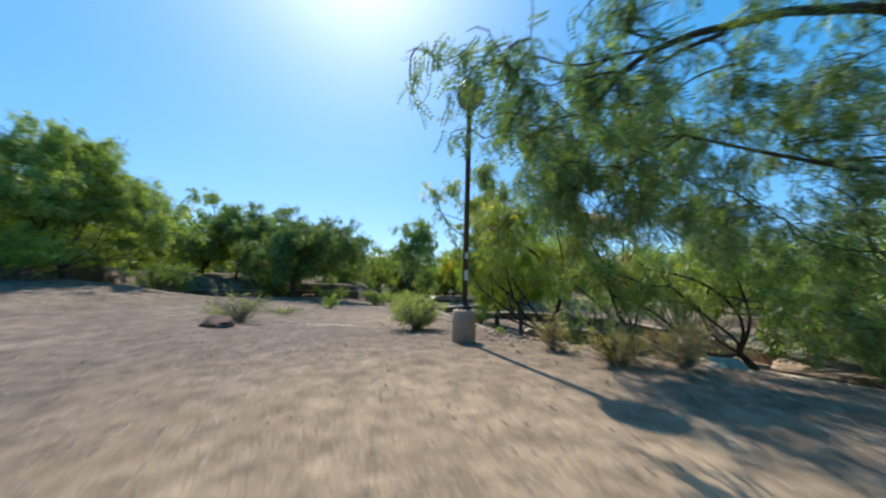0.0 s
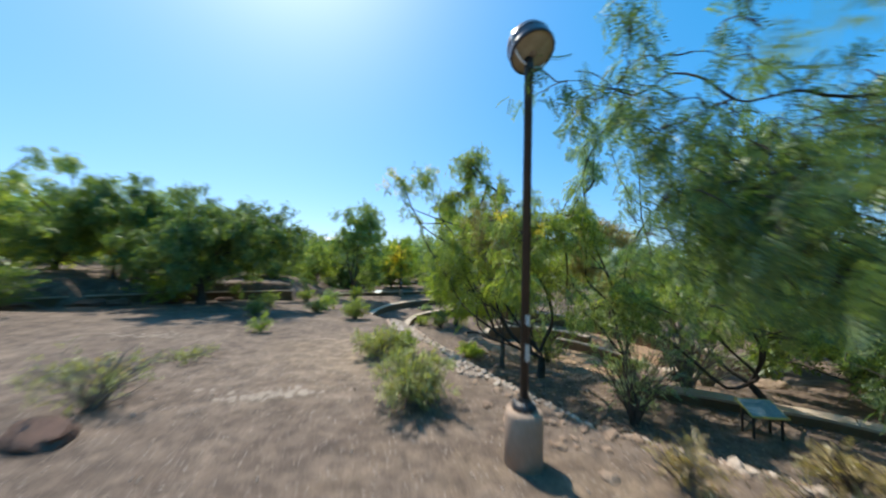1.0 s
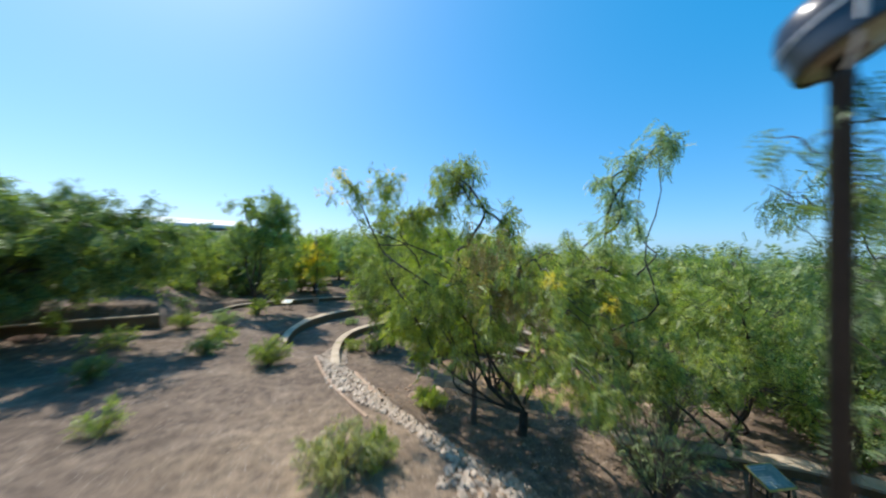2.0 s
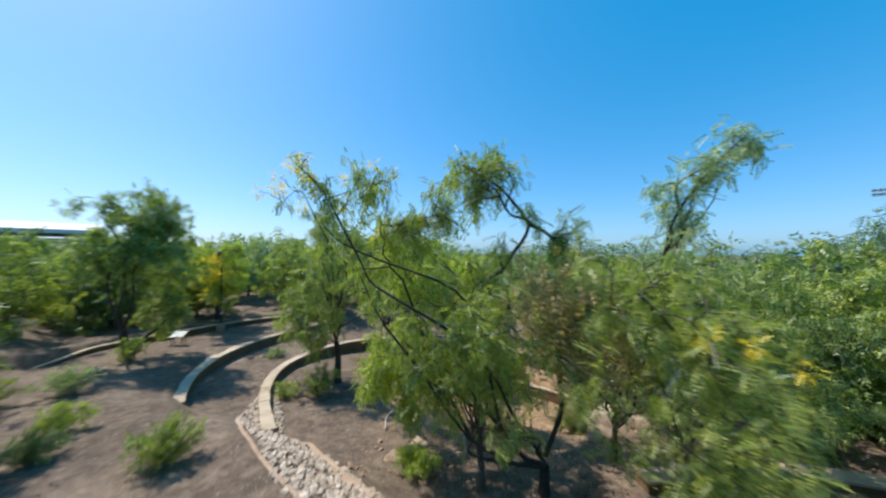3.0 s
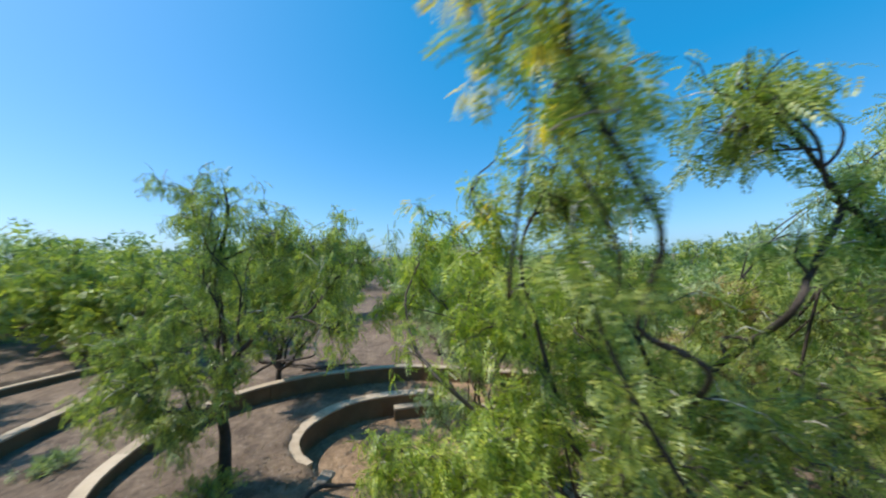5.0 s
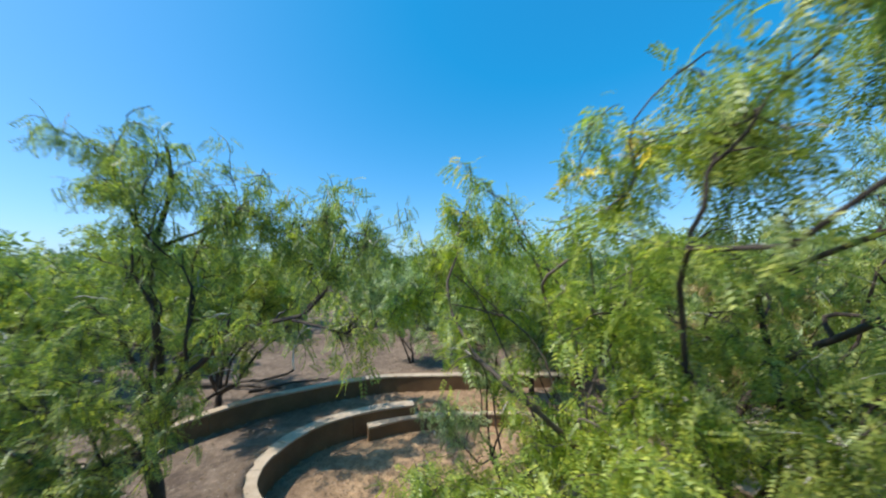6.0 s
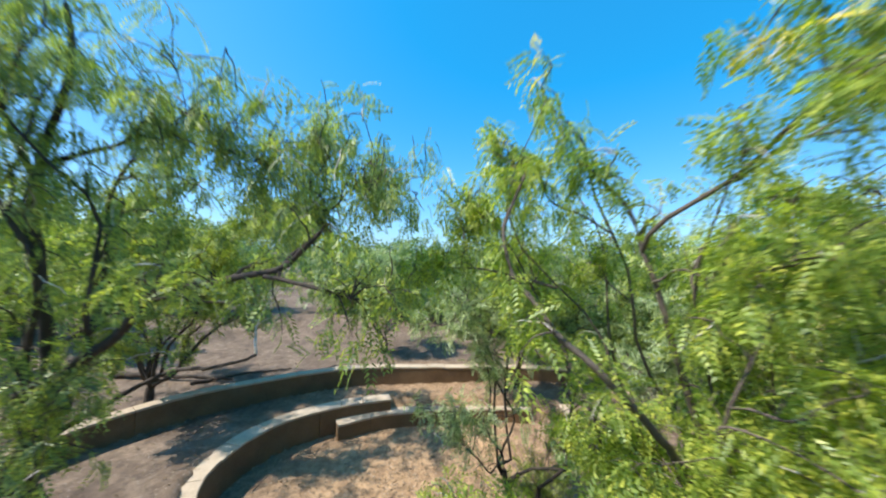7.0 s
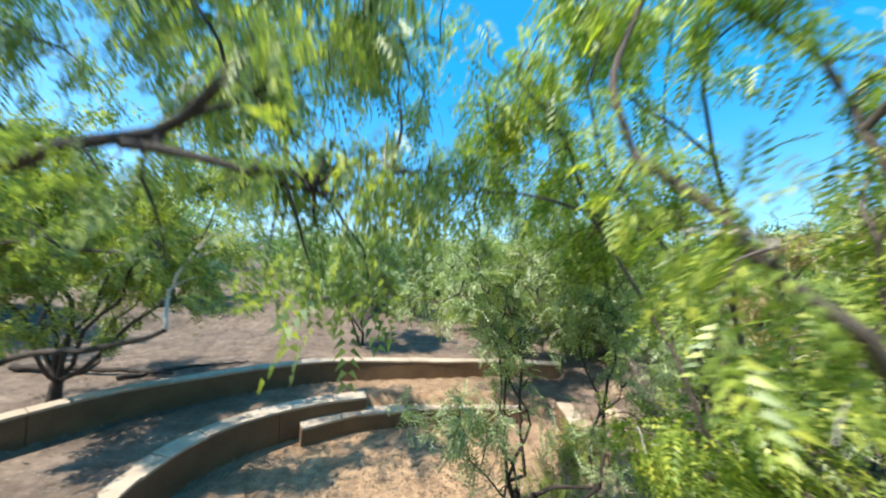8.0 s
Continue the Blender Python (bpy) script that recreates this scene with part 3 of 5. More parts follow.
def tree(at, height, spread, seed, label, fork=0.5, limbs=7, tips=(), leaf=M_LEAF, bark=M_BARK, radius=0.09, lean=(0, 0), low=0.35,
         template=FROND_NEAR, twigs=7, per=9, size=1.0, blossom=0.0, pods=0.0, stems=1, bare=0.0, hang=0.5, skew=(0, 0), category="tree", name="mesquite_tree",
         extra=M_FLOWER, trunk_bend=0.12, light_twigs=False, subs=4, bloom=(), boughs=(), floor=-9.0, low_side=None, thin=1.0, clear=0.35, pompoms=(), wisps=(), pod_clumps=()):
    """A low-forking desert tree. tips: x, y, z of boughs that must reach a place (world); the other boughs fill a crown of the given height and spread (half width)."""
    g = np.random.RandomState(seed)
    base = np.array(at, float)
    top = empty(name, at, label, category)
    tubes_trunk, limb_list, twig_tubes, sites, ways, btubes = [], [], [], [], [], []
    forks = []
    for s in range(stems):
        foot = np.array([g.uniform(-1, 1), g.uniform(-1, 1), 0]) * (0.10 if stems > 1 else 0) * (1 + 0.4 * stems)
        out = unit(np.array([g.normal(), g.normal(), 0])) * (0.35 if stems > 1 else trunk_bend) * fork
        end = foot + np.array([lean[0] * fork, lean[1] * fork, fork]) + out
        line = bend(foot - np.array([0, 0, 0.15]), foot + np.array([0, 0, fork * 0.5]), end, 8, g, 0.25)
        r = radius / math.sqrt(stems)
        rad = np.linspace(r * 1.12, r * 0.8, 8)
        rad[0] *= 1.5
        rad[1] *= 1.15
        tubes_trunk.append(tube(line, rad, 9))
        forks.append(line[-1])
    targets = [np.array(t, float) - base for t in tuple(wisps) + tuple(tips)]
    for k in range(limbs):
        a = 2.399 * k + g.uniform(-0.5, 0.5)
        q = math.sqrt((k + 0.6) / limbs)
        rr = spread * q * g.uniform(0.62, 0.95)
        hz = height * (low + (1 - low) * (1 - (0.9 if template is FROND_FAR else 0.75) * q * q) * g.uniform(0.72, 1.0))
        targets.append(np.array([rr * math.cos(a) + skew[0], rr * math.sin(a) + skew[1], hz]))
    far = template is FROND_FAR
    runs = []
    for k, target in enumerate([np.array(q[0], float) - base for q in boughs] + targets):
        if k < len(boughs):
            pts, thick = boughs[k]
            line = spline(np.array(pts, float) - base, 0.12)
            n = len(line)
            line = line + np.cumsum(g.normal(size=line.shape) * 0.004, axis=0)
            rad = np.linspace(thick, thick * 0.3, n)
            limb_list.append(tube(line, rad, 9))
            target, start = line[-1], line[0]
        else:
            start = forks[int(np.argmin([np.linalg.norm((q - target)[:2]) for q in forks]))]
            # later boughs spring from the nearest earlier one
            if k >= len(boughs) + 3 and not far and g.uniform() < 0.85:
                near = np.concatenate([q[int(len(q) * 0.18):int(len(q) * 0.7)] for q in runs])
                away = np.linalg.norm(near - target, axis=1) + 1.2 * np.clip(near[:, 2] - target[2], 0, 9)
                away[away < 0.6] = 9
                if away.min() < np.linalg.norm(start - target):
                    start = near[away.argmin()]
            gap = np.linalg.norm(target - start)
            mid = start + (target - start) * 0.45 + np.array([0, 0, 0.14 * gap]) + g.normal(size=3) * 0.13 * gap
            n = 16
            line = bend(start, mid, target, n, g, 0.6)
            r0 = thin * min(radius * 0.42, 0.009 * gap + 0.005) / math.sqrt(stems) ** 0.5
            rad = r0 * (1 - np.linspace(0, 1, n)) ** 0.9 + 0.0035
            limb_list.append(tube(line, rad, 5 if far else 7))
        runs.append(line)
        airy = len(boughs) <= k < len(boughs) + len(wisps)
        arms = [(line, (4 if airy else 9) if not far else 6, clear if k >= len(boughs) else 0.6, target - start)]
        for m in range((1 if airy else subs) if k >= len(boughs) else 2):
            i = g.randint(int(n * max(0.3, clear - 0.1)), int(n * 0.9))
            away = unit(unit(target - start) * 0.55 + g.normal(size=3) * 0.65 + np.array([0, 0, 0.25]))
            ln = spread * g.uniform(0.2, 0.42) * (0.6 if airy else 1)
            if k < len(boughs):
                i, ln = g.randint(int(n * 0.55), n - 1), ln * 0.5
            o = line[i]
            sub = bend(o, o + away * ln * 0.5 + np.array([0, 0, 0.10 * ln]), o + away * ln, 8, g, 0.45)
            twig_tubes.append(tube(sub, np.linspace(rad[i] * 0.6 + 0.002, 0.004, 8), 3 if far else 4))
            arms.append((sub, twigs, 0.15, away))
        for bough, count, lo, run in arms:
            nb = len(bough)
            for m in range(count):
                u = 1 - (1 - lo) * g.uniform() ** 1.7 if m else 1.0
                o = bough[min(int(u * (nb - 1)), nb - 1)]
                if low_side is None and o[2] + base[2] < floor - 0.3 and g.uniform() < 0.75:
                    continue
                away = unit(unit(run) * 0.5 + g.normal(size=3) * 0.75 + np.array([0, 0, 0.10]))
                ln = (0.09 + 0.13 * g.uniform()) * min(spread, 2.8)
                tw = bend(o, o + away * ln * 0.5 + np.array([0, 0, 0.05]), o + away * ln - np.array([0, 0, hang * 0.25 * ln]), 4 if far else 6, g, 0.35)
                if not far or m % 2 == 0:
                    (btubes if light_twigs and g.uniform() < 0.22 else twig_tubes).append(tube(tw, np.linspace(0.006, 0.0025, len(tw)) * (1 + radius * 3), 3))
                if g.uniform() < bare:
                    continue
                for b in range(2):
                    o2 = tw[g.randint(1, len(tw))]
                    a2 = unit(g.normal(size=3) * 0.8 + away * 0.4 - np.array([0, 0, hang * 0.9]))
                    l2 = ln * g.uniform(0.35, 0.75)
                    t2 = bend(o2, o2 + a2 * l2 * 0.5, o2 + a2 * l2 - np.array([0, 0, hang * 0.4 * l2]), 4, g, 0.25)
                    for line2, cnt in ((t2, per), (tw[1:], max(1, per // 3))):
                        u2 = g.uniform(0.05, 1, cnt) * (len(line2) - 1) * 0.999
                        i3 = u2.astype(int)
                        sites.append(line2[i3] + (line2[i3 + 1] - line2[i3]) * (u2 - i3)[:, None] + g.normal(size=(cnt, 3)) * 0.035)
                        w = g.normal(size=(cnt, 3)) * 0.7 + a2 * 0.4
                        w[:, 2] -= hang
                        ways.append(w)
    child("trunk", joined_tubes("trunk", tubes_trunk, bark), top)
    for v, q in limb_list:
        child("limb", mesh_fast("limb", v, q.ravel(), 4, bark, True), top)
    tagged(child("twig", joined_tubes("twig", twig_tubes, bark), top), kind="stuff")
    if btubes:
        tagged(child("dry_twig", joined_tubes("dry_twig", btubes, M_DEADWOOD), top, "bleached dead twigs"), kind="stuff")
    if sites:
        sites, ways = np.concatenate(sites), np.concatenate(ways)
        bottom = np.full(len(sites), floor)
        if low_side:
            bottom[sites[:, 0] + base[0] < low_side[0]] = low_side[1]
        ok = far_from_line(sites + base, 0.75) & (sites[:, 2] + base[2] > bottom + g.normal(size=len(sites)) * 0.15)
        sites, ways = sites[ok], ways[ok]
        pick = np.zeros(len(sites), bool)
        if blossom or pods:
            c = sites[g.randint(0, len(sites), 420 if blossom else 90)]
            if bloom:
                c = c[[min(np.linalg.norm(q + base - np.array(p[:3])) - p[3] for p in bloom) < 0 for q in c]]
            elif blossom:
                c = c[np.argsort(-c[:, 2])[:14]]
            d = np.full(len(sites), 9.0)
            for q in c:
                d = np.minimum(d, np.linalg.norm(sites - q, axis=1))
            pick = (d < (0.10 if blossom else 0.34)) & (g.uniform(size=len(sites)) < max(blossom, pods))
        tagged(child("crown", leaves("crown", sites[~pick], ways[~pick], g, template, leaf, size), top), kind="stuff")
        if pick.any():
            tagged(child("blossom" if blossom else "dry_pod", leaves("blossom", sites[pick], ways[pick], g, template, extra, size * 1.1), top,
                         "clusters of yellow blossom" if blossom else "dry hanging brown seed pods"), kind="stuff")
    if pod_clumps:
        # dry seed pods in hanging curtains
        c = np.array(pod_clumps, float) - base
        n = 130
        p = np.repeat(c, n, axis=0) + g.normal(size=(n * len(c), 3)) * np.array([0.17, 0.17, 0.24])
        w = g.normal(size=p.shape) * 0.25 - np.array([0, 0, 1.0])
        tagged(child("dry_pod", leaves("dry_pod", p, w, g, POD, M_LEAF_DRY, 1.0), top, "dry hanging brown seed pods"), kind="stuff")
        o = [sites[np.argmin(np.linalg.norm(sites - q, axis=1))] for q in c]
        for a, b in zip(o, c):
            child("pod_twig", joined_tubes("pod_twig", [tube(bend(a, (a + b) / 2 + np.array([0, 0, 0.15]), b, 7, g, 0.4), np.linspace(0.009, 0.003, 7), 4)], bark), top)
    for p in pompoms:
        # a ball of yellow stamens on a short stalk, from the nearest leafy spot
        p = np.array(p, float) - base
        n = 22
        d = g.normal(size=(n, 3))
        d /= np.linalg.norm(d, axis=1)[:, None]
        child("blossom", leaves("blossom", p + d * g.uniform(0.02, 0.055, n)[:, None], d, g, FROND_NEAR, M_FLOWER, 0.48), top, "fluffy yellow blossom head")
        o = sites[np.argmin(np.linalg.norm(sites - p, axis=1))]
        stalk = bend(o, (o + p) / 2 + np.array([0, 0, 0.04]), p, 6, g, 0.3)
        child("stalk", joined_tubes("stalk", [tube(stalk, np.linspace(0.005, 0.003, 6), 4)], bark), top)
    return top


def hanging_limb(tree_top, dark, bleached):
    """A low bare limb that turns up into a bleached dead end."""
    base = np.array(tree_top.matrix_world.translation)
    g = np.random.RandomState(8)
    run = spline(np.array(dark + bleached[:2]) - base, 0.1)
    child("limb", joined_tubes("limb", [tube(run + g.normal(size=run.shape) * 0.006, np.linspace(0.032, 0.018, len(run)), 8)], M_BARK), tree_top)
    end = spline(np.array(bleached[1:]) - base, 0.06)
    tubes = [tube(end + g.normal(size=end.shape) * 0.005, np.linspace(0.017, 0.006, len(end)), 7)]
    for k in (0.45, 0.7, 0.85):
        o = end[int(k * (len(end) - 1))]
        tubes.append(tube(np.array([o, o + (0.05, -0.06, 0.07), o + (0.07, -0.17, 0.12)]), [0.008, 0.006, 0.003], 5))
    child("dead_end", joined_tubes("dead_end", tubes, M_DEADWOOD), tree_top, "bleached dead end of the limb")


def on(x, y, dz=0.0):
    return (x, y, gz(x, y) + dz)


# Near trees, one by one
FLOWER_BOUGH = [(3.0, 10.45, -0.5), (2.25, 10.6, 0.5), (1.75, 10.6, 1.25), (0.9, 10.75, 2.1), (0.05, 10.91, 2.67), (-0.22, 11.3, 2.95), (-0.36, 11.28, 3.2), (-0.52, 11.25, 3.45), (-0.62, 11.4, 3.75), (-0.75, 11.62, 4.15), (-0.9, 11.66, 4.35), (-1.1, 11.6, 4.5)]
FLOWER_SIDE = [(-0.75, 11.62, 4.1), (-0.45, 11.7, 4.25), (-0.1, 11.62, 4.4), (0.15, 11.5, 4.5)]
POMPOMS = [(-1.49, 11.88, 4.17), (-1.25, 11.96, 4.22), (-1.22, 11.9, 4.23), (-1.27, 11.88, 4.39), (-1.1, 11.67, 4.55), (-1.04, 11.55, 4.62), (-0.8, 11.7, 4.26), (-1.01, 11.71, 4.46), (-0.44, 11.71, 4.45), (0.05, 11.63, 4.77), (0.18, 11.51, 4.42), (0.05, 11.65, 4.35), (0.25, 11.38, 4.6), (-0.93, 12, 4.06), (-0.44, 11.73, 4.06), (-0.88, 11.69, 4.46), (-1.16, 11.68, 4.56), (1.07, 7.74, 2.67), (0.9, 7.44, 2.69), (1.5, 7.2, 2.45)]
tree(on(3.05, 10.45), 3.4, 1.7, 11, "low-forking mesquite with lime green feathery leaves and yellow blossom tips", fork=0.5, limbs=4, radius=0.11, leaf=M_LEAF, low=0.6, hang=0.6, skew=(-0.7, -0.4), stems=1, floor=0.85, thin=0.8,
     wisps=[(-0.75, 11.7, 3.9), (-0.55, 11.6, 3.6), (-1.0, 11.7, 4.2), (-0.1, 11.65, 4.2), (0.99, 10.53, 4.76), (0.97, 10.58, 4.4), (1.16, 10.2, 4.84), (1.14, 10.48, 4.11), (1.06, 10.31, 4.43), (1.13, 10.07, 4.66)],
     tips=[(0.6, 8.3, 2.2), (1, 7.6, 2.5), (1.6, 7.4, 2.2), (2.2, 7.6, 2.4), (0.5, 9.6, 2.4), (2.9, 8, 2.5), (3.6, 8.6, 2.4), (2.2, 8.8, 2.8), (3.2, 9.6, 2.8), (0.8, 10.4, 2.2), (0.3, 10.6, 1.8), (0.7, 11.2, 1.9), (1.5, 11.6, 2.3), (2.4, 11.8, 2.4), (1.8, 10.6, 2.9), (0.9, 7.2, 1.7), (4, 9.8, 2.2), (1, 8, 1.5), (0.6, 9.4, 1.5), (0.7, 10.6, 1.3), (0.5, 11.3, 1.6), (0.99, 11.4, 3.89), (1.16, 11.08, 3.95), (0.66, 11.6, 3.7)],
     boughs=[(FLOWER_BOUGH, 0.034), (FLOWER_SIDE, 0.012), ([(3.05, 10.4, -0.5), (3.3, 10.2, 0.5), (2.7, 10.1, 1.7), (1.05, 10.12, 2.87), (1.14, 9.94, 3.16), (1.19, 9.83, 3.38), (1.25, 9.71, 3.55), (1.29, 9.63, 3.77), (1.21, 9.78, 4.04), (1.09, 9.99, 4.33), (0.97, 10.2, 4.48), (0.85, 10.41, 4.67)], 0.05), ([(1.29, 9.63, 3.77), (1.39, 9.45, 3.66), (1.52, 9.23, 3.4)], 0.03)],
     twigs=4, per=5, light_twigs=True, pompoms=POMPOMS, pod_clumps=[(1.01, 9.31, 2.88), (1.27, 9.09, 3.02), (1.53, 8.87, 2.74), (1.72, 8.71, 2.4), (1.18, 9.18, 2.33), (1.46, 8.94, 2.19), (1.28, 9.09, 2.61)])
tree(on(6.15, 2.77), 5.2, 2.1, 12, "spreading mesquite with drooping blue-green leaves overhanging the path", fork=1.3, limbs=4, radius=0.15, leaf=M_LEAF_BLUE, low=0.35, template=FROND_NEAR,
     tips=[(3.8, 4.04, 2.22), (4.45, 4.06, 2.55), (5.15, 4.51, 1.64), (4.87, 4.93, 1.33), (5.03, 4.15, 2.04), (3.94, 5.1, 1.93), (6.04, 5.05, 0.95), (5.69, 5.36, 0.62), (5.26, 5.84, 0.58), (3.03, 3.42, 2.86), (4.03, 3.47, 2.98), (3.74, 3.69, 2.7), (4.89, 3.87, 2.65), (5.9, 5.33, 0.14),
           (0.66, 2.70, 2.74), (1.05, 2.93, 2.14), (2.09, 2.37, 3.92), (2.47, 4.31, 3.05), (3.01, 5.35, 2.45), (3.27, 4.18, 1.44), (4.36, 6.23, 3.06),
           (3.99, 5.61, 2.15), (4.61, 5.44, 2.75), (1.25, 4.64, 2.96), (1.41, 4.45, 2.45), (1.64, 4.67, 2.05), (1.82, 5.08, 2.56), (2.11, 5.29, 3.16), (2.26, 4.50, 2.75), (3.42, 5.17, 2.85), (4.28, 6.01, 3.76), (2.84, 4.74, 2.05), 
           (1.57, 4.27, 2.25), (1.96, 4.39, 2.25), (1.68, 3.98, 1.95), (2.37, 4.32, 2.05), (1.02, 5.22, 3.46)],
     boughs=[([(5.9, 2.9, 0.6), (5.4, 3, 2.2), (4.4, 3.1, 3.05), (4.18, 3.18, 3.43), (3.32, 3.13, 3.41), (2.81, 3.1, 3.29), (2.46, 3.09, 3.21), (2.2, 3.08, 3.1), (1.9, 3.08, 2.92), (1.69, 3.09, 2.69), (1.54, 3.09, 2.54)], 0.075), ([(2.71, 3.11, 3.16), (2.3, 3.1, 2.98), (2.05, 3.1, 2.8), (1.79, 3.11, 2.59)], 0.024), ([(2.2, 3.08, 3.11), (1.9, 3.05, 3.15), (1.82, 3.04, 3.25), (2.02, 3.03, 3.46)], 0.016), ([(2.05, 3.08, 3.01), (1.69, 3.06, 2.95), (1.49, 3.06, 2.79)], 0.016)],
     twigs=3, per=5, hang=0.85, thin=0.6, clear=0.5)
tree(on(6.9, 8.0), 3.3, 2.2, 13, "dense low mesquite beside the information sign", fork=0.5, limbs=9, radius=0.08, leaf=M_LEAF_FRESH, low=0.3, twigs=4, per=6, blossom=0.2, floor=0.25, lean=(-0.5, 0.0), bloom=[(5.17, 7.59, 1.77, 0.4)],
     tips=[(4.46, 7.85, 1.88), (4.80, 8.87, 1.79), (5.12, 6.88, 2.16), (5.47, 7.70, 2.47), (3.47, 7.60, 1.08), (4.09, 7.23, 1.37), (3.22, 8.38, 1.39), (2.66, 7.75, 0.89)])
tree(on(5.2, 10.0), 3.2, 1.4, 14, "dusty acacia hung with dry brown seed pods", fork=0.7, limbs=8, radius=0.07, leaf=M_LEAF_GREY, low=0.3, twigs=4, per=6, pods=0.95, extra=M_LEAF_DRY, bloom=[(4.0, 9.6, 2.0, 1.3)],
     floor=0.2, tips=[(3.7, 9.7, 2.9), (3.5, 9.3, 2.4), (4.2, 9.1, 2.6), (3.5, 9.5, 1.8), (4.6, 9.6, 2.6)], wisps=[(3.2, 8.3, 4.1), (3.35, 8.0, 4.6), (3.0, 8.6, 3.6), (3.5, 7.6, 4.95), (3.45, 7.8, 4.85), (3.1, 8.2, 4.5), (3.3, 8.6, 4.0)],
     boughs=[([(5.15, 9.95, 0.0), (4.4, 9.3, 1.2), (3.5, 8.8, 2.5), (3.1, 8.48, 3.78), (3.25, 8.1, 4.5), (3.46, 7.7, 5.04)], 0.034)], light_twigs=True)
tree(on(9.8, 12.3), 4.6, 2.6, 15, "leaning mesquite at the corner of the court", fork=1.0, limbs=11, radius=0.09, lean=(-0.45, 0.1), leaf=M_LEAF, low=0.4, template=FROND_MID, twigs=4, per=6)
TREE_DARK = tree(on(2.25, 18.5), 4.4, 2.0, 16, "leaning mesquite with dark trunk and drooping green leaves", fork=1.5, limbs=3, thin=0.75, clear=0.5, radius=0.12, leaf=M_LEAF_FRESH, low=0.5, skew=(-0.5, 0.5), trunk_bend=0.05, floor=1.95, low_side=(2.2, -0.75),
     boughs=[([(2.25, 18.45, 0.4), (2.05, 18.2, 1.6), (1.8, 18, 2.6), (1.7, 17.83, 3.28), (1.66, 17.7, 3.6), (1.64, 17.42, 4.23), (1.6, 17.45, 4.7)], 0.07), ([(1.7, 17.83, 3.28), (1.8, 17.5, 3.45), (1.88, 17.22, 3.58), (1.8, 16.8, 3.85)], 0.03), ([(1.75, 17.9, 3.1), (1.6, 18.1, 3.8), (1.5, 18.4, 4.6)], 0.03), ([(2.2, 18.35, 0.9), (1.81, 17.52, 1.54), (1.74, 17.07, 1.83), (1.62, 16.56, 2.25), (1.62, 16.2, 2.32), (1.55, 15.75, 2.4), (1.54, 15.44, 2.46), (1.54, 15.3, 2.58), (1.5, 15.1, 2.75)], 0.06), ([(1.54, 15.56, 2.41), (1.5, 15.19, 2.36), (1.5, 14.96, 2.3), (1.51, 14.74, 2.27)], 0.02), ([(2.3, 18.3, 1.6), (2.82, 17.89, 1.93), (2.93, 17.34, 1.9), (3.04, 16.78, 1.87)], 0.03)],
     tips=[(1.6, 17.4, 4.6), (1.5, 17.2, 4.3), (1.3, 17.6, 4.4), (1.9, 16.9, 4.1), (1.9, 16.5, 3.9), (2, 16.2, 3.5), (2.2, 15.9, 3.4), (1.2, 18, 4.2), (1.5, 18.6, 4.8), (2.1, 15.4, 3.6), (2.3, 15.5, 3.1), (2.4, 15, 3.4), (2.0, 14.7, 3.25), (2.8, 16.4, 3.1), (2.6, 17.2, 3.4), (0.9, 18.2, 0.6), (1.4, 18.5, -0.1), (0.6, 18.6, 1.3), (0.8, 19.2, 1.9), (1.3, 20.2, 1.0), (0.9, 19.7, 0.3), (1.6, 20.4, 2.2), (1.1, 20.0, 1.8), (1.7, 19.9, 2.9), (1.9, 19.4, 1.2), (1.7, 18.9, 0.3), (0.9, 17.9, 2.4), (2.6, 19.4, 2.2), (1.6, 17.7, 1.0), (2.0, 18.3, 1.1), (1.2, 18.2, 1.4), (1.5, 19.0, 1.2), (1.0, 18.7, 0.9)],
     twigs=3, per=5, light_twigs=True, hang=0.8)
hanging_limb(TREE_DARK, [(2.25, 18.4, 0.55), (2.74, 17.69, 1.06), (2.74, 17.14, 1.18)], [(2.74, 16.68, 1.28), (2.8, 16.52, 1.35), (2.84, 16.55, 1.46), (2.94, 16.63, 1.64), (2.99, 16.59, 1.8), (3.04, 16.52, 2), (3.09, 16.44, 2.11)])
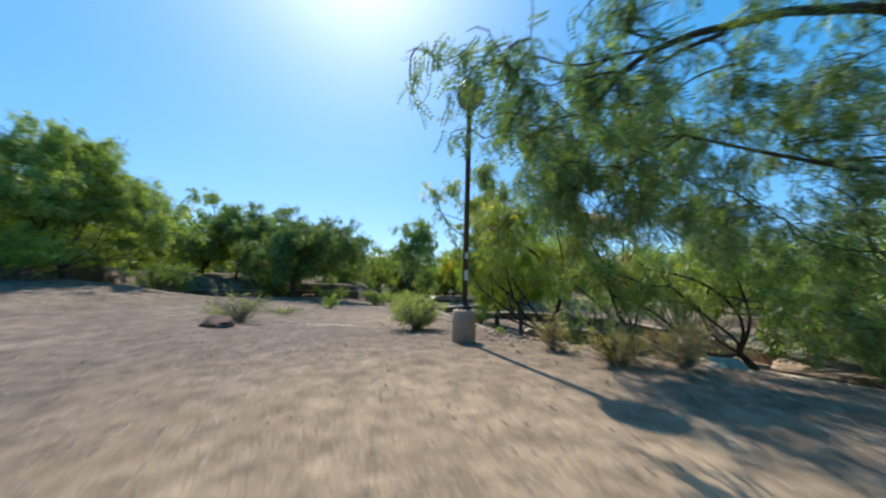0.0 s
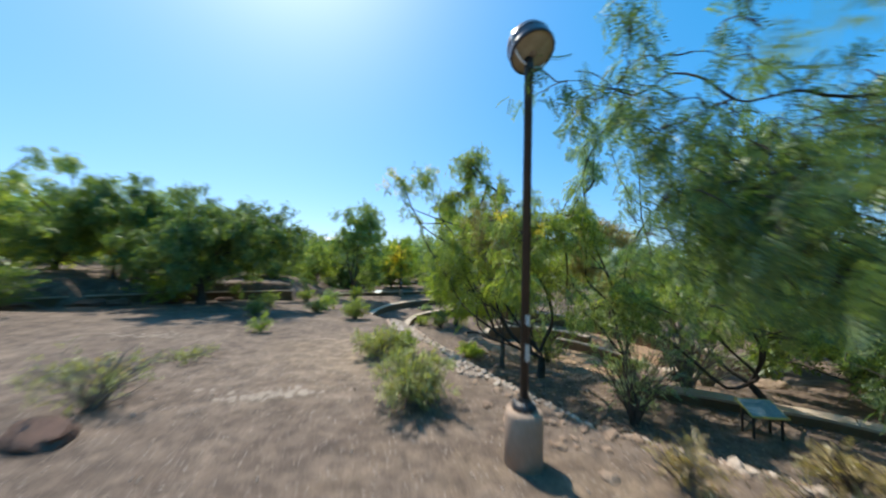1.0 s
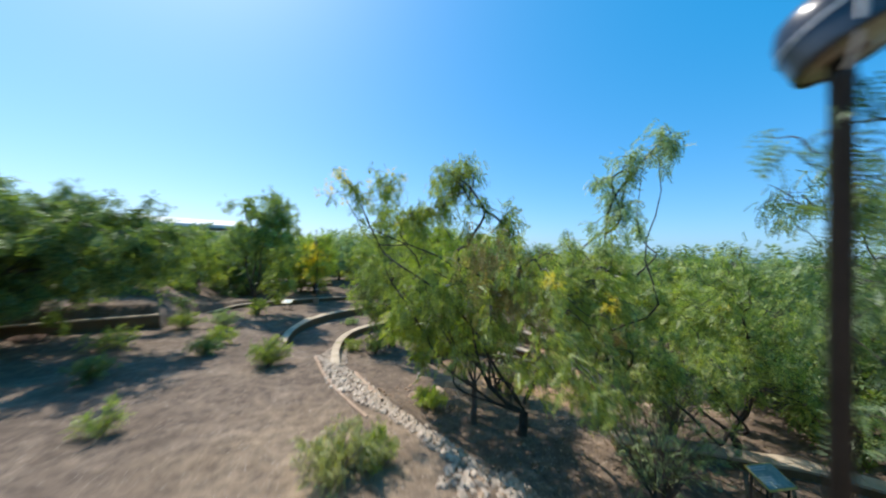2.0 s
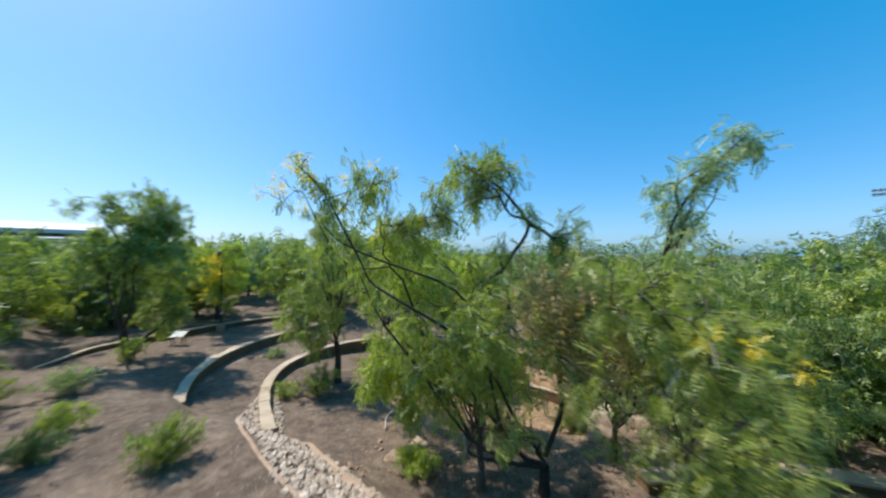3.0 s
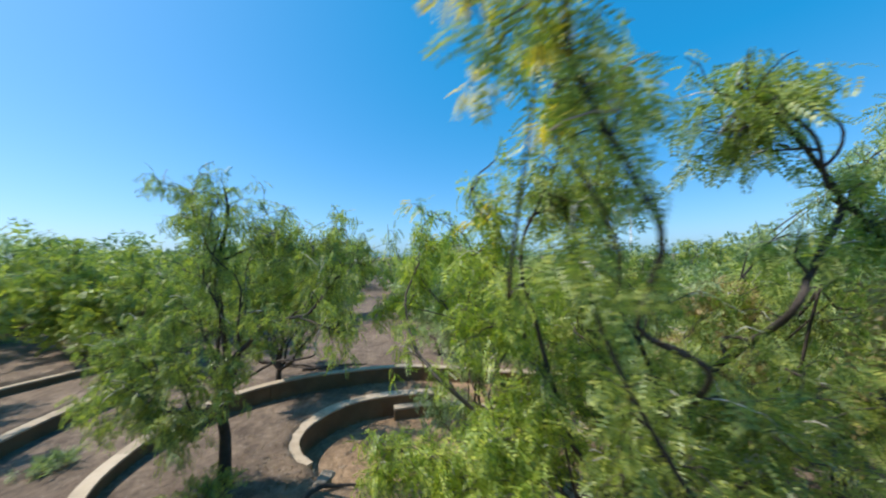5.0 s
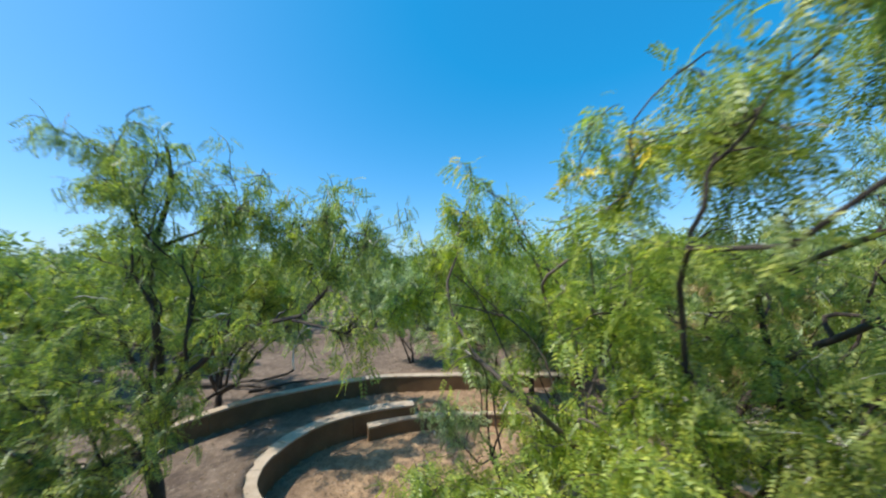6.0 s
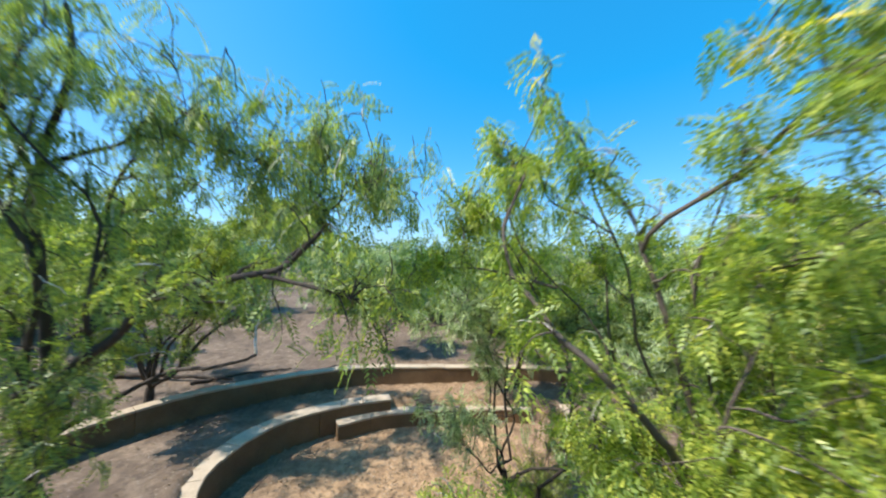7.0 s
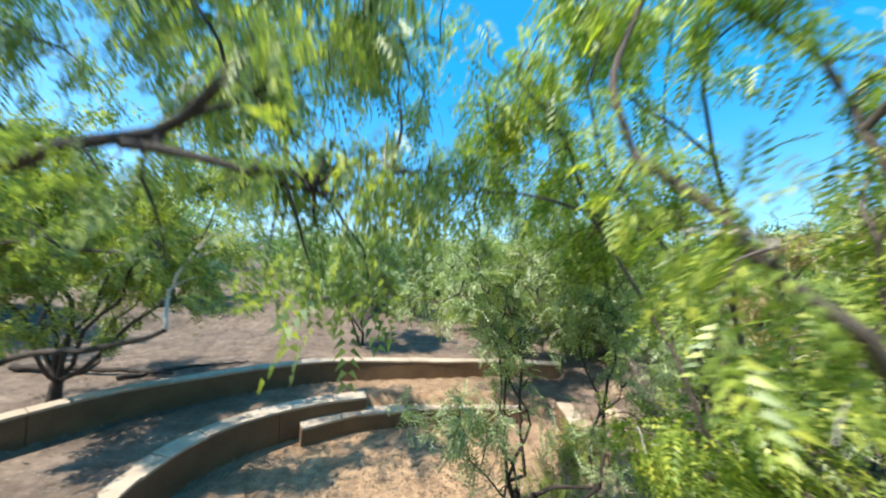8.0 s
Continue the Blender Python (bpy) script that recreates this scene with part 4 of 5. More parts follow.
tree(on(2.28, 11.34), 3.6, 1.3, 17, "arching mesquite with yellow-green leaves and bleached twigs above the court", fork=0.9, limbs=3, radius=0.075, thin=0.6, bark=M_BARK_MID, leaf=M_LEAF_LIME, low=0.45,
     wisps=[(1.57, 13.45, 4), (1.7, 13.5, 3.7), (1.9, 13.3, 3.9), (0.13, 12.24, 4), (0.5, 12.2, 3.7), (0.8, 12.5, 4.0), (1.2, 12.5, 3.5), (0.4, 12.1, 3.1), (2.4, 13.2, 3.6)],
     tips=[(2.1, 13.7, 3.5), (1, 12.2, 2.7), (1.5, 12, 3.2), (0.9, 11.9, 2), (0.6, 12.2, 1.6), (1.3, 12.3, 1.4), (2.6, 12.7, 0.8), (2.4, 12.3, 1), (3, 12.5, 0.6), (2.9, 13.2, 2.2), (3.2, 12.5, 2.6), (2.7, 14, 3), (2.3, 14.2, 3.3), (3.4, 13.6, 2.9), (2, 11.4, 3), (1.8, 11.6, 2.2), (0.4, 12.3, 0.9), (0.9, 12.8, 0.9), (1.4, 12.9, 0.6), (0.2, 12.0, 1.3), (1.9, 12.9, 0.3), (1.2, 12.2, 0.3), (2.6, 13.4, 0.0), (3.0, 12.1, 0.5), (3.2, 11.3, 1.0), (1.5, 14.2, 0.8), (1.0, 13.4, 0.9), (2.0, 13.8, 0.4), (1.5, 14.2, 0.2)], twigs=4, per=5, blossom=0.3, light_twigs=True, floor=-0.5, hang=0.6,
     boughs=[([(2.2, 11.5, -0.4), (1.85, 12.1, 0.7), (1.5, 12.75, 1.5), (1.33, 13.14, 1.89), (1.36, 13.24, 1.98), (1.38, 13.36, 2.07), (1.4, 13.45, 2.16), (1.45, 13.51, 2.28), (1.52, 13.6, 2.39), (1.62, 13.67, 2.48), (1.66, 13.72, 2.64), (1.71, 13.74, 2.82), (1.76, 13.66, 3.05), (1.81, 13.57, 3.27)], 0.042), ([(1.9, 12, 0.8), (1.75, 12.4, 1.7), (1.68, 12.68, 2.44), (1.72, 12.77, 2.7), (1.77, 12.76, 2.83), (1.82, 12.86, 3.06), (1.91, 13, 3.25), (2.01, 13.14, 3.46)], 0.034), ([(2.45, 13.13, 2.32), (2.43, 13.47, 2.4), (2.41, 13.86, 2.49), (2.39, 14.25, 2.5), (2.38, 14.56, 2.51)], 0.014)])
tree(on(4.35, 13.2), 4.3, 1.5, 18, "sparse many-stemmed mesquite with grey twigs at the court edge", fork=1.0, limbs=9, stems=4, radius=0.085, leaf=M_LEAF_GREY, low=0.6, floor=-0.5, thin=0.8,
     tips=[(3.9, 14.6, 0.4), (4.0, 14.2, 2.3), (4.3, 13.9, 2.6), (4.1, 13.2, 2.8), (4.5, 12.7, 2.6), (4.2, 12.2, 2.2), (4.9, 13.4, 2.4), (5.2, 14.2, 2.0), (4.6, 14.8, 1.4), (3.9, 13.0, 2.4), (4.2, 12.5, 2.9), (3.8, 13.7, 1.7), (4.7, 13.8, 2.9), (4.0, 12.6, 1.5), (4.9, 12.6, 2.0)], twigs=5, per=5, bare=0.4, light_twigs=True, hang=0.25)
tree(on(-3.78, 24.0), 6.0, 2.1, 19, "tall mesquite with low side branch on the terrace", fork=0.9, limbs=14, radius=0.14, leaf=M_LEAF_FRESH, low=0.38, template=FROND_MID, twigs=5, per=5, skew=(0.3, -0.2),
     tips=[(-2.2, 23.9, 1.0), (-2.6, 24.0, 1.6), (-4.2, 23.6, 5.2), (-3.2, 23.4, 5.7), (-2.6, 23.6, 5.2), (-3.0, 24.4, 5.8), (-2.2, 24.2, 4.4)], boughs=[([(-3.76, 24.0, -0.2), (-3.3, 23.9, 0.0), (-2.8, 23.9, 0.45), (-2.4, 23.9, 1.0)], 0.06)])
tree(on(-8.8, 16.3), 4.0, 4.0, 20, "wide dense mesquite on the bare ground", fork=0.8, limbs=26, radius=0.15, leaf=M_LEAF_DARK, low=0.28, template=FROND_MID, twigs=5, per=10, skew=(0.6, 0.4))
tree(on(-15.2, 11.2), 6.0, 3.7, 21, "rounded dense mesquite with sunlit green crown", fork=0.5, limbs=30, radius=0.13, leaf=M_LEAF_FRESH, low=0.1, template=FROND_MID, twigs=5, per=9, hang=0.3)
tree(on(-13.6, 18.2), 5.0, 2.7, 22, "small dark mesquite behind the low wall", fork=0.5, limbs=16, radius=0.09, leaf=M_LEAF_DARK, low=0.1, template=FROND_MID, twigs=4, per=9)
tree(on(11.4, 17.15), 4.3, 1.9, 23, "small mesquite with a V-shaped trunk beyond the wall", fork=0.35, limbs=11, radius=0.08, stems=2, leaf=M_LEAF_GREY, low=0.4, template=FROND_MID, twigs=4, per=6)
tree(on(6.4, 21.95), 4.6, 2.6, 24, "spreading mesquite shading the upper terrace", fork=0.45, limbs=13, radius=0.11, leaf=M_LEAF, low=0.42, template=FROND_MID, twigs=4, per=6,
     tips=[(6.8, 20.4, 2.6), (5.2, 21.8, 2.6), (5.5, 19.6, 3.0), (6.3, 19.4, 3.3), (4.8, 19.8, 2.9), (5.2, 20.4, 3.6), (6.8, 18.7, 3.3), (7.3, 19.6, 3.7), (6.0, 18.5, 3.4), (7.8, 20.6, 3.4)])
tree(on(-0.6, 28.9), 4.2, 2.2, 25, "mesquite with yellow blossom behind the terraces", fork=0.8, limbs=12, radius=0.11, leaf=M_LEAF_LIME, low=0.25, template=FROND_MID, twigs=4, per=6, tips=[(-0.9, 26.2, 1.2), (-0.4, 26.0, 2.0), (-0.7, 26.0, 3.0), (-1.3, 26.4, 2.4), (-0.2, 26.4, 3.6)], blossom=0.9, bloom=[(-1.2, 27.6, 2.0, 1.6)])

# A few kinds of tree for the woods all round, then copies of them
FAR_SET = [
    tree((-6.0, 31.0, gz(-6.0, 31.0)), 5.6, 3.1, 31, "mesquite in the surrounding thicket", fork=0.4, limbs=16, radius=0.13, leaf=M_LEAF_DARK, low=0.03, template=FROND_FAR, twigs=4, per=3, size=1.15, subs=3),
    tree((4.5, 31.0, gz(4.5, 31.0)), 6.0, 2.9, 32, "mesquite in the surrounding thicket", fork=0.35, limbs=16, radius=0.11, leaf=M_LEAF, low=0.02, template=FROND_FAR, twigs=4, per=3, size=1.15, subs=3),
    tree((14.5, 27.0, gz(14.5, 27.0)), 5.8, 2.9, 33, "grey-green mesquite in the surrounding thicket", fork=0.4, limbs=15, radius=0.12, leaf=M_LEAF_GREY, low=0.03, template=FROND_FAR, twigs=4, per=3, size=1.15, subs=3, light_twigs=True),
    tree((14.0, 6.0, gz(14.0, 6.0)), 5.4, 2.8, 34, "green mesquite in the surrounding thicket", fork=0.3, limbs=15, radius=0.11, leaf=M_LEAF, low=0.02, template=FROND_FAR, twigs=4, per=3, size=1.15, subs=3),
]


def thicket():
    g = random.Random(77)
    keep = [(-6.0, 31.0), (4.5, 31.0), (14.5, 27.0), (14.0, 6.0)]
    fixed = [(9.6, 7.4, 0.85), (12.0, 9.4, 0.9), (8.6, 4.4, 0.8), (11.0, 3.0, 1.0), (14.5, 12.4, 0.85), (17.2, 16.4, 0.85), (16.8, 21.4, 0.85), (19.0, 19.0, 0.9), (-1.5, 30.6, 0.9),
             (-17.0, 19.5, 1.1), (-13.0, 20.5, 1.05), (-10.0, 23.4, 0.75), (-20.0, 13.0, 1.2), (-7.2, 26.9, 0.75), (8.2, 29.0, 1.0), (-19.0, 5.0, 1.2), (9.4, -1.0, 1.0),
             (-18.6, 9.0, 1.1), (-18.5, 16.4, 1.0), (-11.5, 20.6, 0.7), (-8.4, 22.4, 0.65), (-4.8, 29.4, 0.75), (11.5, 6.0, 0.9), (4.6, 28.6, 0.9), (-10.5, 27.0, 0.75)]
    rows = [(x, y, s) for x, y, s in fixed]
    tries = 0
    while len(rows) < 60 and tries < 6000:
        tries += 1
        a, r = g.uniform(-0.9, 4.0), g.uniform(17.5, 30)
        x, y = 1.5 + r * math.cos(a), 13 + r * math.sin(a)
        if min(math.hypot(x - p[0], y - p[1]) for p in keep + rows) > 3.0:
            if abs(x) < 6 and y < 4:
                continue
            rows.append((x, y, g.uniform(0.78, 1.0)))
    for k, (x, y, s) in enumerate(rows):
        src = FAR_SET[(k * 7 + g.randint(0, 1)) % 4]
        c = copy_thing(src, Matrix.Translation(on(x, y, -0.05)) @ Matrix.Rotation(g.uniform(0, 6.28), 4, "Z"))
        c.scale = (s, s, s * g.uniform(0.92, 1.08))


thicket()


def far_woods():
    """The woods beyond, as one mass of leafy clumps on thin trunks."""
    g = np.random.RandomState(15)
    at, ways, trunks = [], [], []
    for k in range(420):
        a, r = g.uniform(0, 6.283), 27 + 63 * g.uniform() ** 1.5
        x, y = 1.5 + r * math.cos(a), 13 + r * math.sin(a)
        if abs(x + 35) < 26 and 64 < y < 84:
            continue
        h, w, z = g.uniform(4.6, 6.6), g.uniform(2.6, 4.2), gz(x, y)
        for c in range(13):
            b, q = g.uniform(0, 6.283), math.sqrt(g.uniform())
            cx, cy, cz = x + w * q * math.cos(b), y + w * q * math.sin(b), z + h * (0.16 + 0.78 * g.uniform() * (1 - 0.5 * q * q))
            n = 16
            at.append(np.array([cx, cy, cz]) + np.clip(g.normal(size=(n, 3)), -1.4, 1.4) * np.array([0.65, 0.65, 0.42]))
            ways.append(g.normal(size=(n, 3)))
        trunks.append(tube(np.array([(x, y, z - 0.3), (x + 0.2, y, z + h * 0.35), (x + 0.5, y + 0.2, z + h * 0.8)]), [0.16, 0.11, 0.03], 5))
    wood = empty("far_woods", (1.5, 13.0, 0.0), "distant belt of low desert trees all round", "woods", kind="stuff")
    off = np.array([1.5, 13.0, 0.0])
    tagged(child("foliage", leaves("foliage", np.concatenate(at) - off, np.concatenate(ways), g, FROND_WOOD, M_LEAF_BLUE, 2.4), wood), kind="stuff")
    tagged(child("trunk_mass", joined_tubes("trunk_mass", [(v - off, q) for v, q in trunks], M_BARK), wood), kind="stuff")


far_woods()


def bush(at, height, spread, seed, label, leaf, stems=26, per=14, template=FROND_NEAR, size=0.62, bark=M_BARK_LIGHT, dead=0.0, name="desert_bush", flop=0.5):
    """A shrub of many thin stems from one foot."""
    g = np.random.RandomState(seed)
    top = empty(name, at, label, "bush")
    tubes, sites, ways = [], [], []
    for k in range(stems):
        a, q = g.uniform(0, 6.283), math.sqrt(g.uniform(0.02, 1))
        end = np.array([spread * q * math.cos(a), spread * q * math.sin(a), height * (1 - flop * q * q) * g.uniform(0.75, 1.05)])
        foot = np.array([g.normal() * 0.05 * spread, g.normal() * 0.05 * spread, -0.04])
        line = bend(foot, np.array([end[0] * 0.3, end[1] * 0.3, end[2] * 0.65]), end, 8, g, 0.25)
        tubes.append(tube(line, np.linspace(0.009, 0.003, 8) * (0.6 + height * 0.5), 4))
        for b in range(3):
            i = g.randint(2, 7)
            w = unit(unit(end) + g.normal(size=3) * 0.6)
            t2 = bend(line[i], line[i] + w * 0.1 * height, line[i] + w * g.uniform(0.15, 0.32) * height, 5, g, 0.25)
            tubes.append(tube(t2, np.linspace(0.005, 0.002, 5), 3))
            if g.uniform() < dead:
                continue
            u = g.uniform(0.1, 1, per) * 3.99
            i3 = u.astype(int)
            sites.append(t2[i3] + (t2[i3 + 1] - t2[i3]) * (u - i3)[:, None] + g.normal(size=(per, 3)) * 0.02)
            ways.append(g.normal(size=(per, 3)) * 0.7 + w + np.array([0, 0, 0.3]))
    tagged(child("stem", joined_tubes("stem", tubes, bark), top), kind="stuff")
    if sites:
        tagged(child("foliage", leaves("foliage", np.concatenate(sites), np.concatenate(ways), g, template, leaf, size), top), kind="stuff")
    return top


bush(on(-0.6, 6.7), 0.72, 0.68, 41, "pale yellow-green bush at the path edge", M_LEAF_STRAW, 54, 11)
bush(on(-1.2, 9.2), 0.62, 0.7, 42, "grey-green bush at the path edge", M_LEAF_STRAW, 46, 10)
bush(on(-0.75, 9.3), 0.5, 0.4, 43, "low green bush beside the rock drain", M_LEAF, 24, 11)
bush(on(-2.45, 14.4), 0.8, 0.55, 44, "rounded green bush beside the terrace wall", M_LEAF, 40, 13)
bush(on(-4.55, 11.5), 0.5, 0.35, 45, "small sprig with green top and dry stems", M_LEAF_LIME, 16, 8, dead=0.3)
bush(on(-4.6, 6.9), 0.8, 0.8, 46, "half dry grey shrub on the bare ground", M_LEAF_STRAW, 44, 4, dead=0.6)
bush(on(-4.95, 7.6), 0.55, 0.45, 47, "dry twiggy shrub on bare ground", M_LEAF_DRY, 24, 4, dead=0.6)
bush(on(-4.1, 17.0), 0.6, 0.5, 48, "yellowish bush in half shade", M_LEAF_LIME, 26, 11)
bush(on(-4.4, 19.7), 0.7, 0.7, 49, "low grey-green bush on the terrace", M_LEAF_GREY, 34, 11)
bush(on(-5.6, 19.4), 0.65, 0.6, 50, "low green bush on the terrace", M_LEAF, 30, 11)
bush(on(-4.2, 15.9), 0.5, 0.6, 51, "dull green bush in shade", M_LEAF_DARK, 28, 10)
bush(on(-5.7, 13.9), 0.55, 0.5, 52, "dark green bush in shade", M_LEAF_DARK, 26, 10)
bush(on(-3.6, 23.2), 0.9, 0.6, 53, "yellow-green bush at the foot of a tree", M_LEAF_LIME, 30, 11)
bush(on(-6.4, 16.4), 0.7, 0.7, 54, "spreading green bush on bare ground", M_LEAF, 30, 10)
bush(on(1.55, 4.7), 0.42, 0.28, 55, "dry grass tuft above the rock drain", M_LEAF_DRY, 30, 3, dead=0.5)
bush(on(2.7, 3.9), 0.45, 0.32, 56, "dry grey shrub above the rock drain", M_LEAF_DRY, 30, 4, dead=0.5)
bush(on(2.05, 4.0), 0.4, 0.38, 67, "brown dry shrub above the rock drain", M_LEAF_DRY, 44, 4, dead=0.5, bark=M_BARK)
bush(on(2.9, 4.5), 0.42, 0.42, 68, "brown twiggy shrub in the shade of the slope", M_LEAF_DRY, 44, 4, dead=0.6, bark=M_BARK)
bush(on(0.4, 18.3), 0.45, 0.6, 57, "low green groundcover behind the wall", M_LEAF, 26, 10, flop=0.7)
bush(on(1.0, 22.4), 0.4, 0.6, 58, "low weedy groundcover on the terrace", M_LEAF_GREY, 22, 9, flop=0.7)
bush(on(6.6, 11.6), 0.8, 0.7, 59, "leafy green shrub at the court edge", M_LEAF, 34, 12)
bush(on(1.6, 12.6), 0.5, 0.5, 61, "bright green shrub on the slope", M_LEAF_LIME, 36, 12)
bush(on(4.3, 8.4), 0.4, 0.5, 62, "low dull shrub under the trees", M_LEAF_GREY, 22, 6, dead=0.4)
bush(on(7.4, 9.6), 1.6, 1.1, 63, "dry grey thicket of twigs", M_LEAF_GREY, 54, 5, dead=0.5, bark=M_BARK_LIGHT)
bush(on(6.0, 8.9), 2.0, 1.1, 65, "tall grey half-dead shrub", M_LEAF_GREY, 50, 6, dead=0.5, bark=M_BARK_LIGHT, flop=0.3)
bush(on(-14.0, 9.2), 1.9, 1.9, 71, "yellow-green rounded bush at the tree foot", M_LEAF_LIME, 60, 9, template=FROND_MID, size=0.9)
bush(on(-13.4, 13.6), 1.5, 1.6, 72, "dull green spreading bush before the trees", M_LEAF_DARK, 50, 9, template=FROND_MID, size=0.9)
bush(on(-10.4, 16.9), 1.5, 1.5, 73, "dull green low bush beside the rocks", M_LEAF, 50, 8, template=FROND_MID, size=0.9)
bush(on(1.25, 17.6), 1.0, 0.8, 74, "tangled green shrub with brown twigs at a trunk", M_LEAF, 30, 11, dead=0.1, bark=M_BARK_MID, flop=0.5, size=0.8)
bush(on(3.64, 7.76), 1.9, 0.9, 75, "tall half-dry grey-green shrub", M_LEAF_GREY, 40, 8, dead=0.35, bark=M_BARK_MID, flop=0.45, size=0.8)
bush(on(-5.8, 8.2), 0.16, 0.9, 76, "low thin weeds on the bare ground", M_LEAF_STRAW, 60, 4, dead=0.3, flop=0.3, size=0.4)
bush(on(-4.9, 9.1), 0.14, 0.8, 77, "low thin weeds on the bare ground", M_LEAF_STRAW, 50, 4, dead=0.3, flop=0.3, size=0.4)
bush(on(4.4, 12.7), 1.2, 0.8, 66, "fresh green shrub above the court", M_LEAF, 40, 10)


def stone_mesh(name, seed, material, rough=0.16, flat=0.7, level=2):
    bm = bmesh.new()
    bmesh.ops.create_icosphere(bm, subdivisions=level, radius=0.5)
    off = Vector((seed * 3.1, seed * 1.7, seed * 2.3))
    for v in bm.verts:
        d = v.co.normalized()
        v.co *= 1 + rough * 2.2 * noise.noise(d * 1.3 + off) + rough * noise.noise(d * 3.1 + off)
        for ax in (Vector((1, 0.2, 0.1)), Vector((-0.3, 1, 0.2)), Vector((0.1, -0.4, 1)), Vector((-0.7, -0.6, 0.5))):
            a = ax.normalized()
            k = v.co.dot(a) - (0.36 + 0.08 * math.sin(seed * 2 + ax.x * 9))
            if k > 0:
                v.co -= a * k * 0.85
        v.co.z *= flat
    me = bpy.data.meshes.new(name)
    bm.to_mesh(me)
    bm.free()
    me.materials.append(material)
    return me


ROCKS = [stone_mesh("rock", k, M_ROCK, rough=0.3, level=1) for k in range(9)]
PEBBLES = [stone_mesh("pebble", 20 + k, M_PEBBLE, flat=0.45, level=1) for k in range(4)]


def rock_drain():
    g = random.Random(5)
    line = spline([(4.2, 4.7), (3.0, 5.5), (2.0, 6.5), (1.15, 8.3), (0.25, 10.3), (-0.45, 12.2), (-0.72, 14.0), (-0.75, 15.6), (-0.45, 17.2), (0.2, 19.0)], 0.02)
    top = empty("rock_drain", on(0.2, 10.3), "drain bed of pale broken river rock along the slope", "rocks")
    back = Matrix.Translation(-Vector(on(0.2, 10.3)))
    verts, faces = [], []
    count = 0
    for _ in range(3200):
        i = g.randrange(1, len(line) - 1)
        t = line[i + 1] - line[i - 1]
        t /= np.linalg.norm(t)
        off = g.uniform(-0.42, 0.42) * (1 + 0.3 * math.sin(i * 0.03)) * (1.9 if line[i][1] < 9 else 1.0)
        x, y = line[i][0] - t[1] * off, line[i][1] + t[0] * off
        s = g.uniform(0.06, 0.16)
        m = back @ Matrix.Translation((x, y, gz(x, y) + 0.12 * s)) @ Euler((g.uniform(-0.5, 0.5), g.uniform(-0.5, 0.5), g.uniform(0, 6.3))).to_matrix().to_4x4() @ Matrix.Diagonal((s * g.uniform(0.8, 1.5), s, s * g.uniform(0.6, 1.0), 1))
        me = ROCKS[g.randrange(len(ROCKS))]
        if count < 290 and (10.5 < y < 15.5 or y < 6.4):
            child("rock", me, top, m=m)
            count += 1
        else:
            o = len(verts)
            verts += [m @ v.co for v in me.vertices]
            faces += [tuple(o + k for k in p.vertices) for p in me.polygons]
    tagged(child("rock_fill", mesh_from("rock_fill", verts, faces, M_ROCK), top), kind="stuff")


rock_drain()


def rubble():
    """Broken stones and clods scattered over the slope beside the lamp and under the trees."""
    g = random.Random(15)
    verts, faces = [], []
    for cx, cy, r, n in ((1.6, 6.2, 1.2, 420), (2.8, 5.4, 1.2, 300), (1.4, 8.6, 1.1, 260), (2.4, 12.8, 1.3, 200), (3.2, 8.2, 1.3, 220), (5.2, 11.4, 1.2, 160), (0.6, 13.2, 0.8, 80)):
        for _ in range(n):
            x, y = cx + g.gauss(0, 0.55 * r), cy + g.gauss(0, 0.55 * r)
            if math.hypot(x - 0.36, y - 5.25) < 0.3 or x < 0.35 - 0.05 * (y - 5):
                continue
            q = 0.025 + 0.13 * g.random() ** 3
            m = Matrix.Translation((x, y, gz(x, y) + 0.1 * q)) @ Euler((g.uniform(-0.5, 0.5), g.uniform(-0.5, 0.5), g.uniform(0, 6.3))).to_matrix().to_4x4() @ Matrix.Diagonal((q * g.uniform(0.8, 1.6), q, q * g.uniform(0.5, 0.9), 1))
            me = ROCKS[g.randrange(len(ROCKS))]
            o = len(verts)
            verts += [m @ v.co for v in me.vertices]
            faces += [tuple(o + k for k in p.vertices) for p in me.polygons]
    ob = new("rubble", mesh_from("rubble", verts, faces, M_BOULDER))
    tagged(ob, "broken tan stones scattered over the slope", "rubble", kind="stuff")


rubble()


def kerb():
    """The thin concrete edging between the path and the rock drain."""
    p = spline([(-0.55, 10.6), (-0.95, 12.2), (-1.18, 13.8), (-1.2, 15.6), (-0.95, 17.0)], 0.12)
    p = np.column_stack([p, [gz(a, b) + 0.035 for a, b in p]])
    v, f = ribbon(p, 0.035, 0.035, -0.25, 0.0)
    ob = new("kerb", chamfer(mesh_from("kerb", v, f, M_CONCRETE), 0.012))
    tagged(ob, "thin concrete edging beside the rock drain", "kerb", kind="structure")
    q = spline([(-0.15, 11.4), (-0.28, 12.8), (-0.32, 14.2), (-0.2, 15.3)], 0.12)
    q = np.column_stack([q, [gz(a, b) + 0.02 for a, b in q]])
    v, f = ribbon(q, 0.13, 0.13, -0.25, 0.0)
    ob = new("kerb", chamfer(mesh_from("kerb", v, f, M_CONCRETE), 0.015))
    tagged(ob, "wide pale concrete edging below the rock drain", "kerb", kind="structure")


kerb()


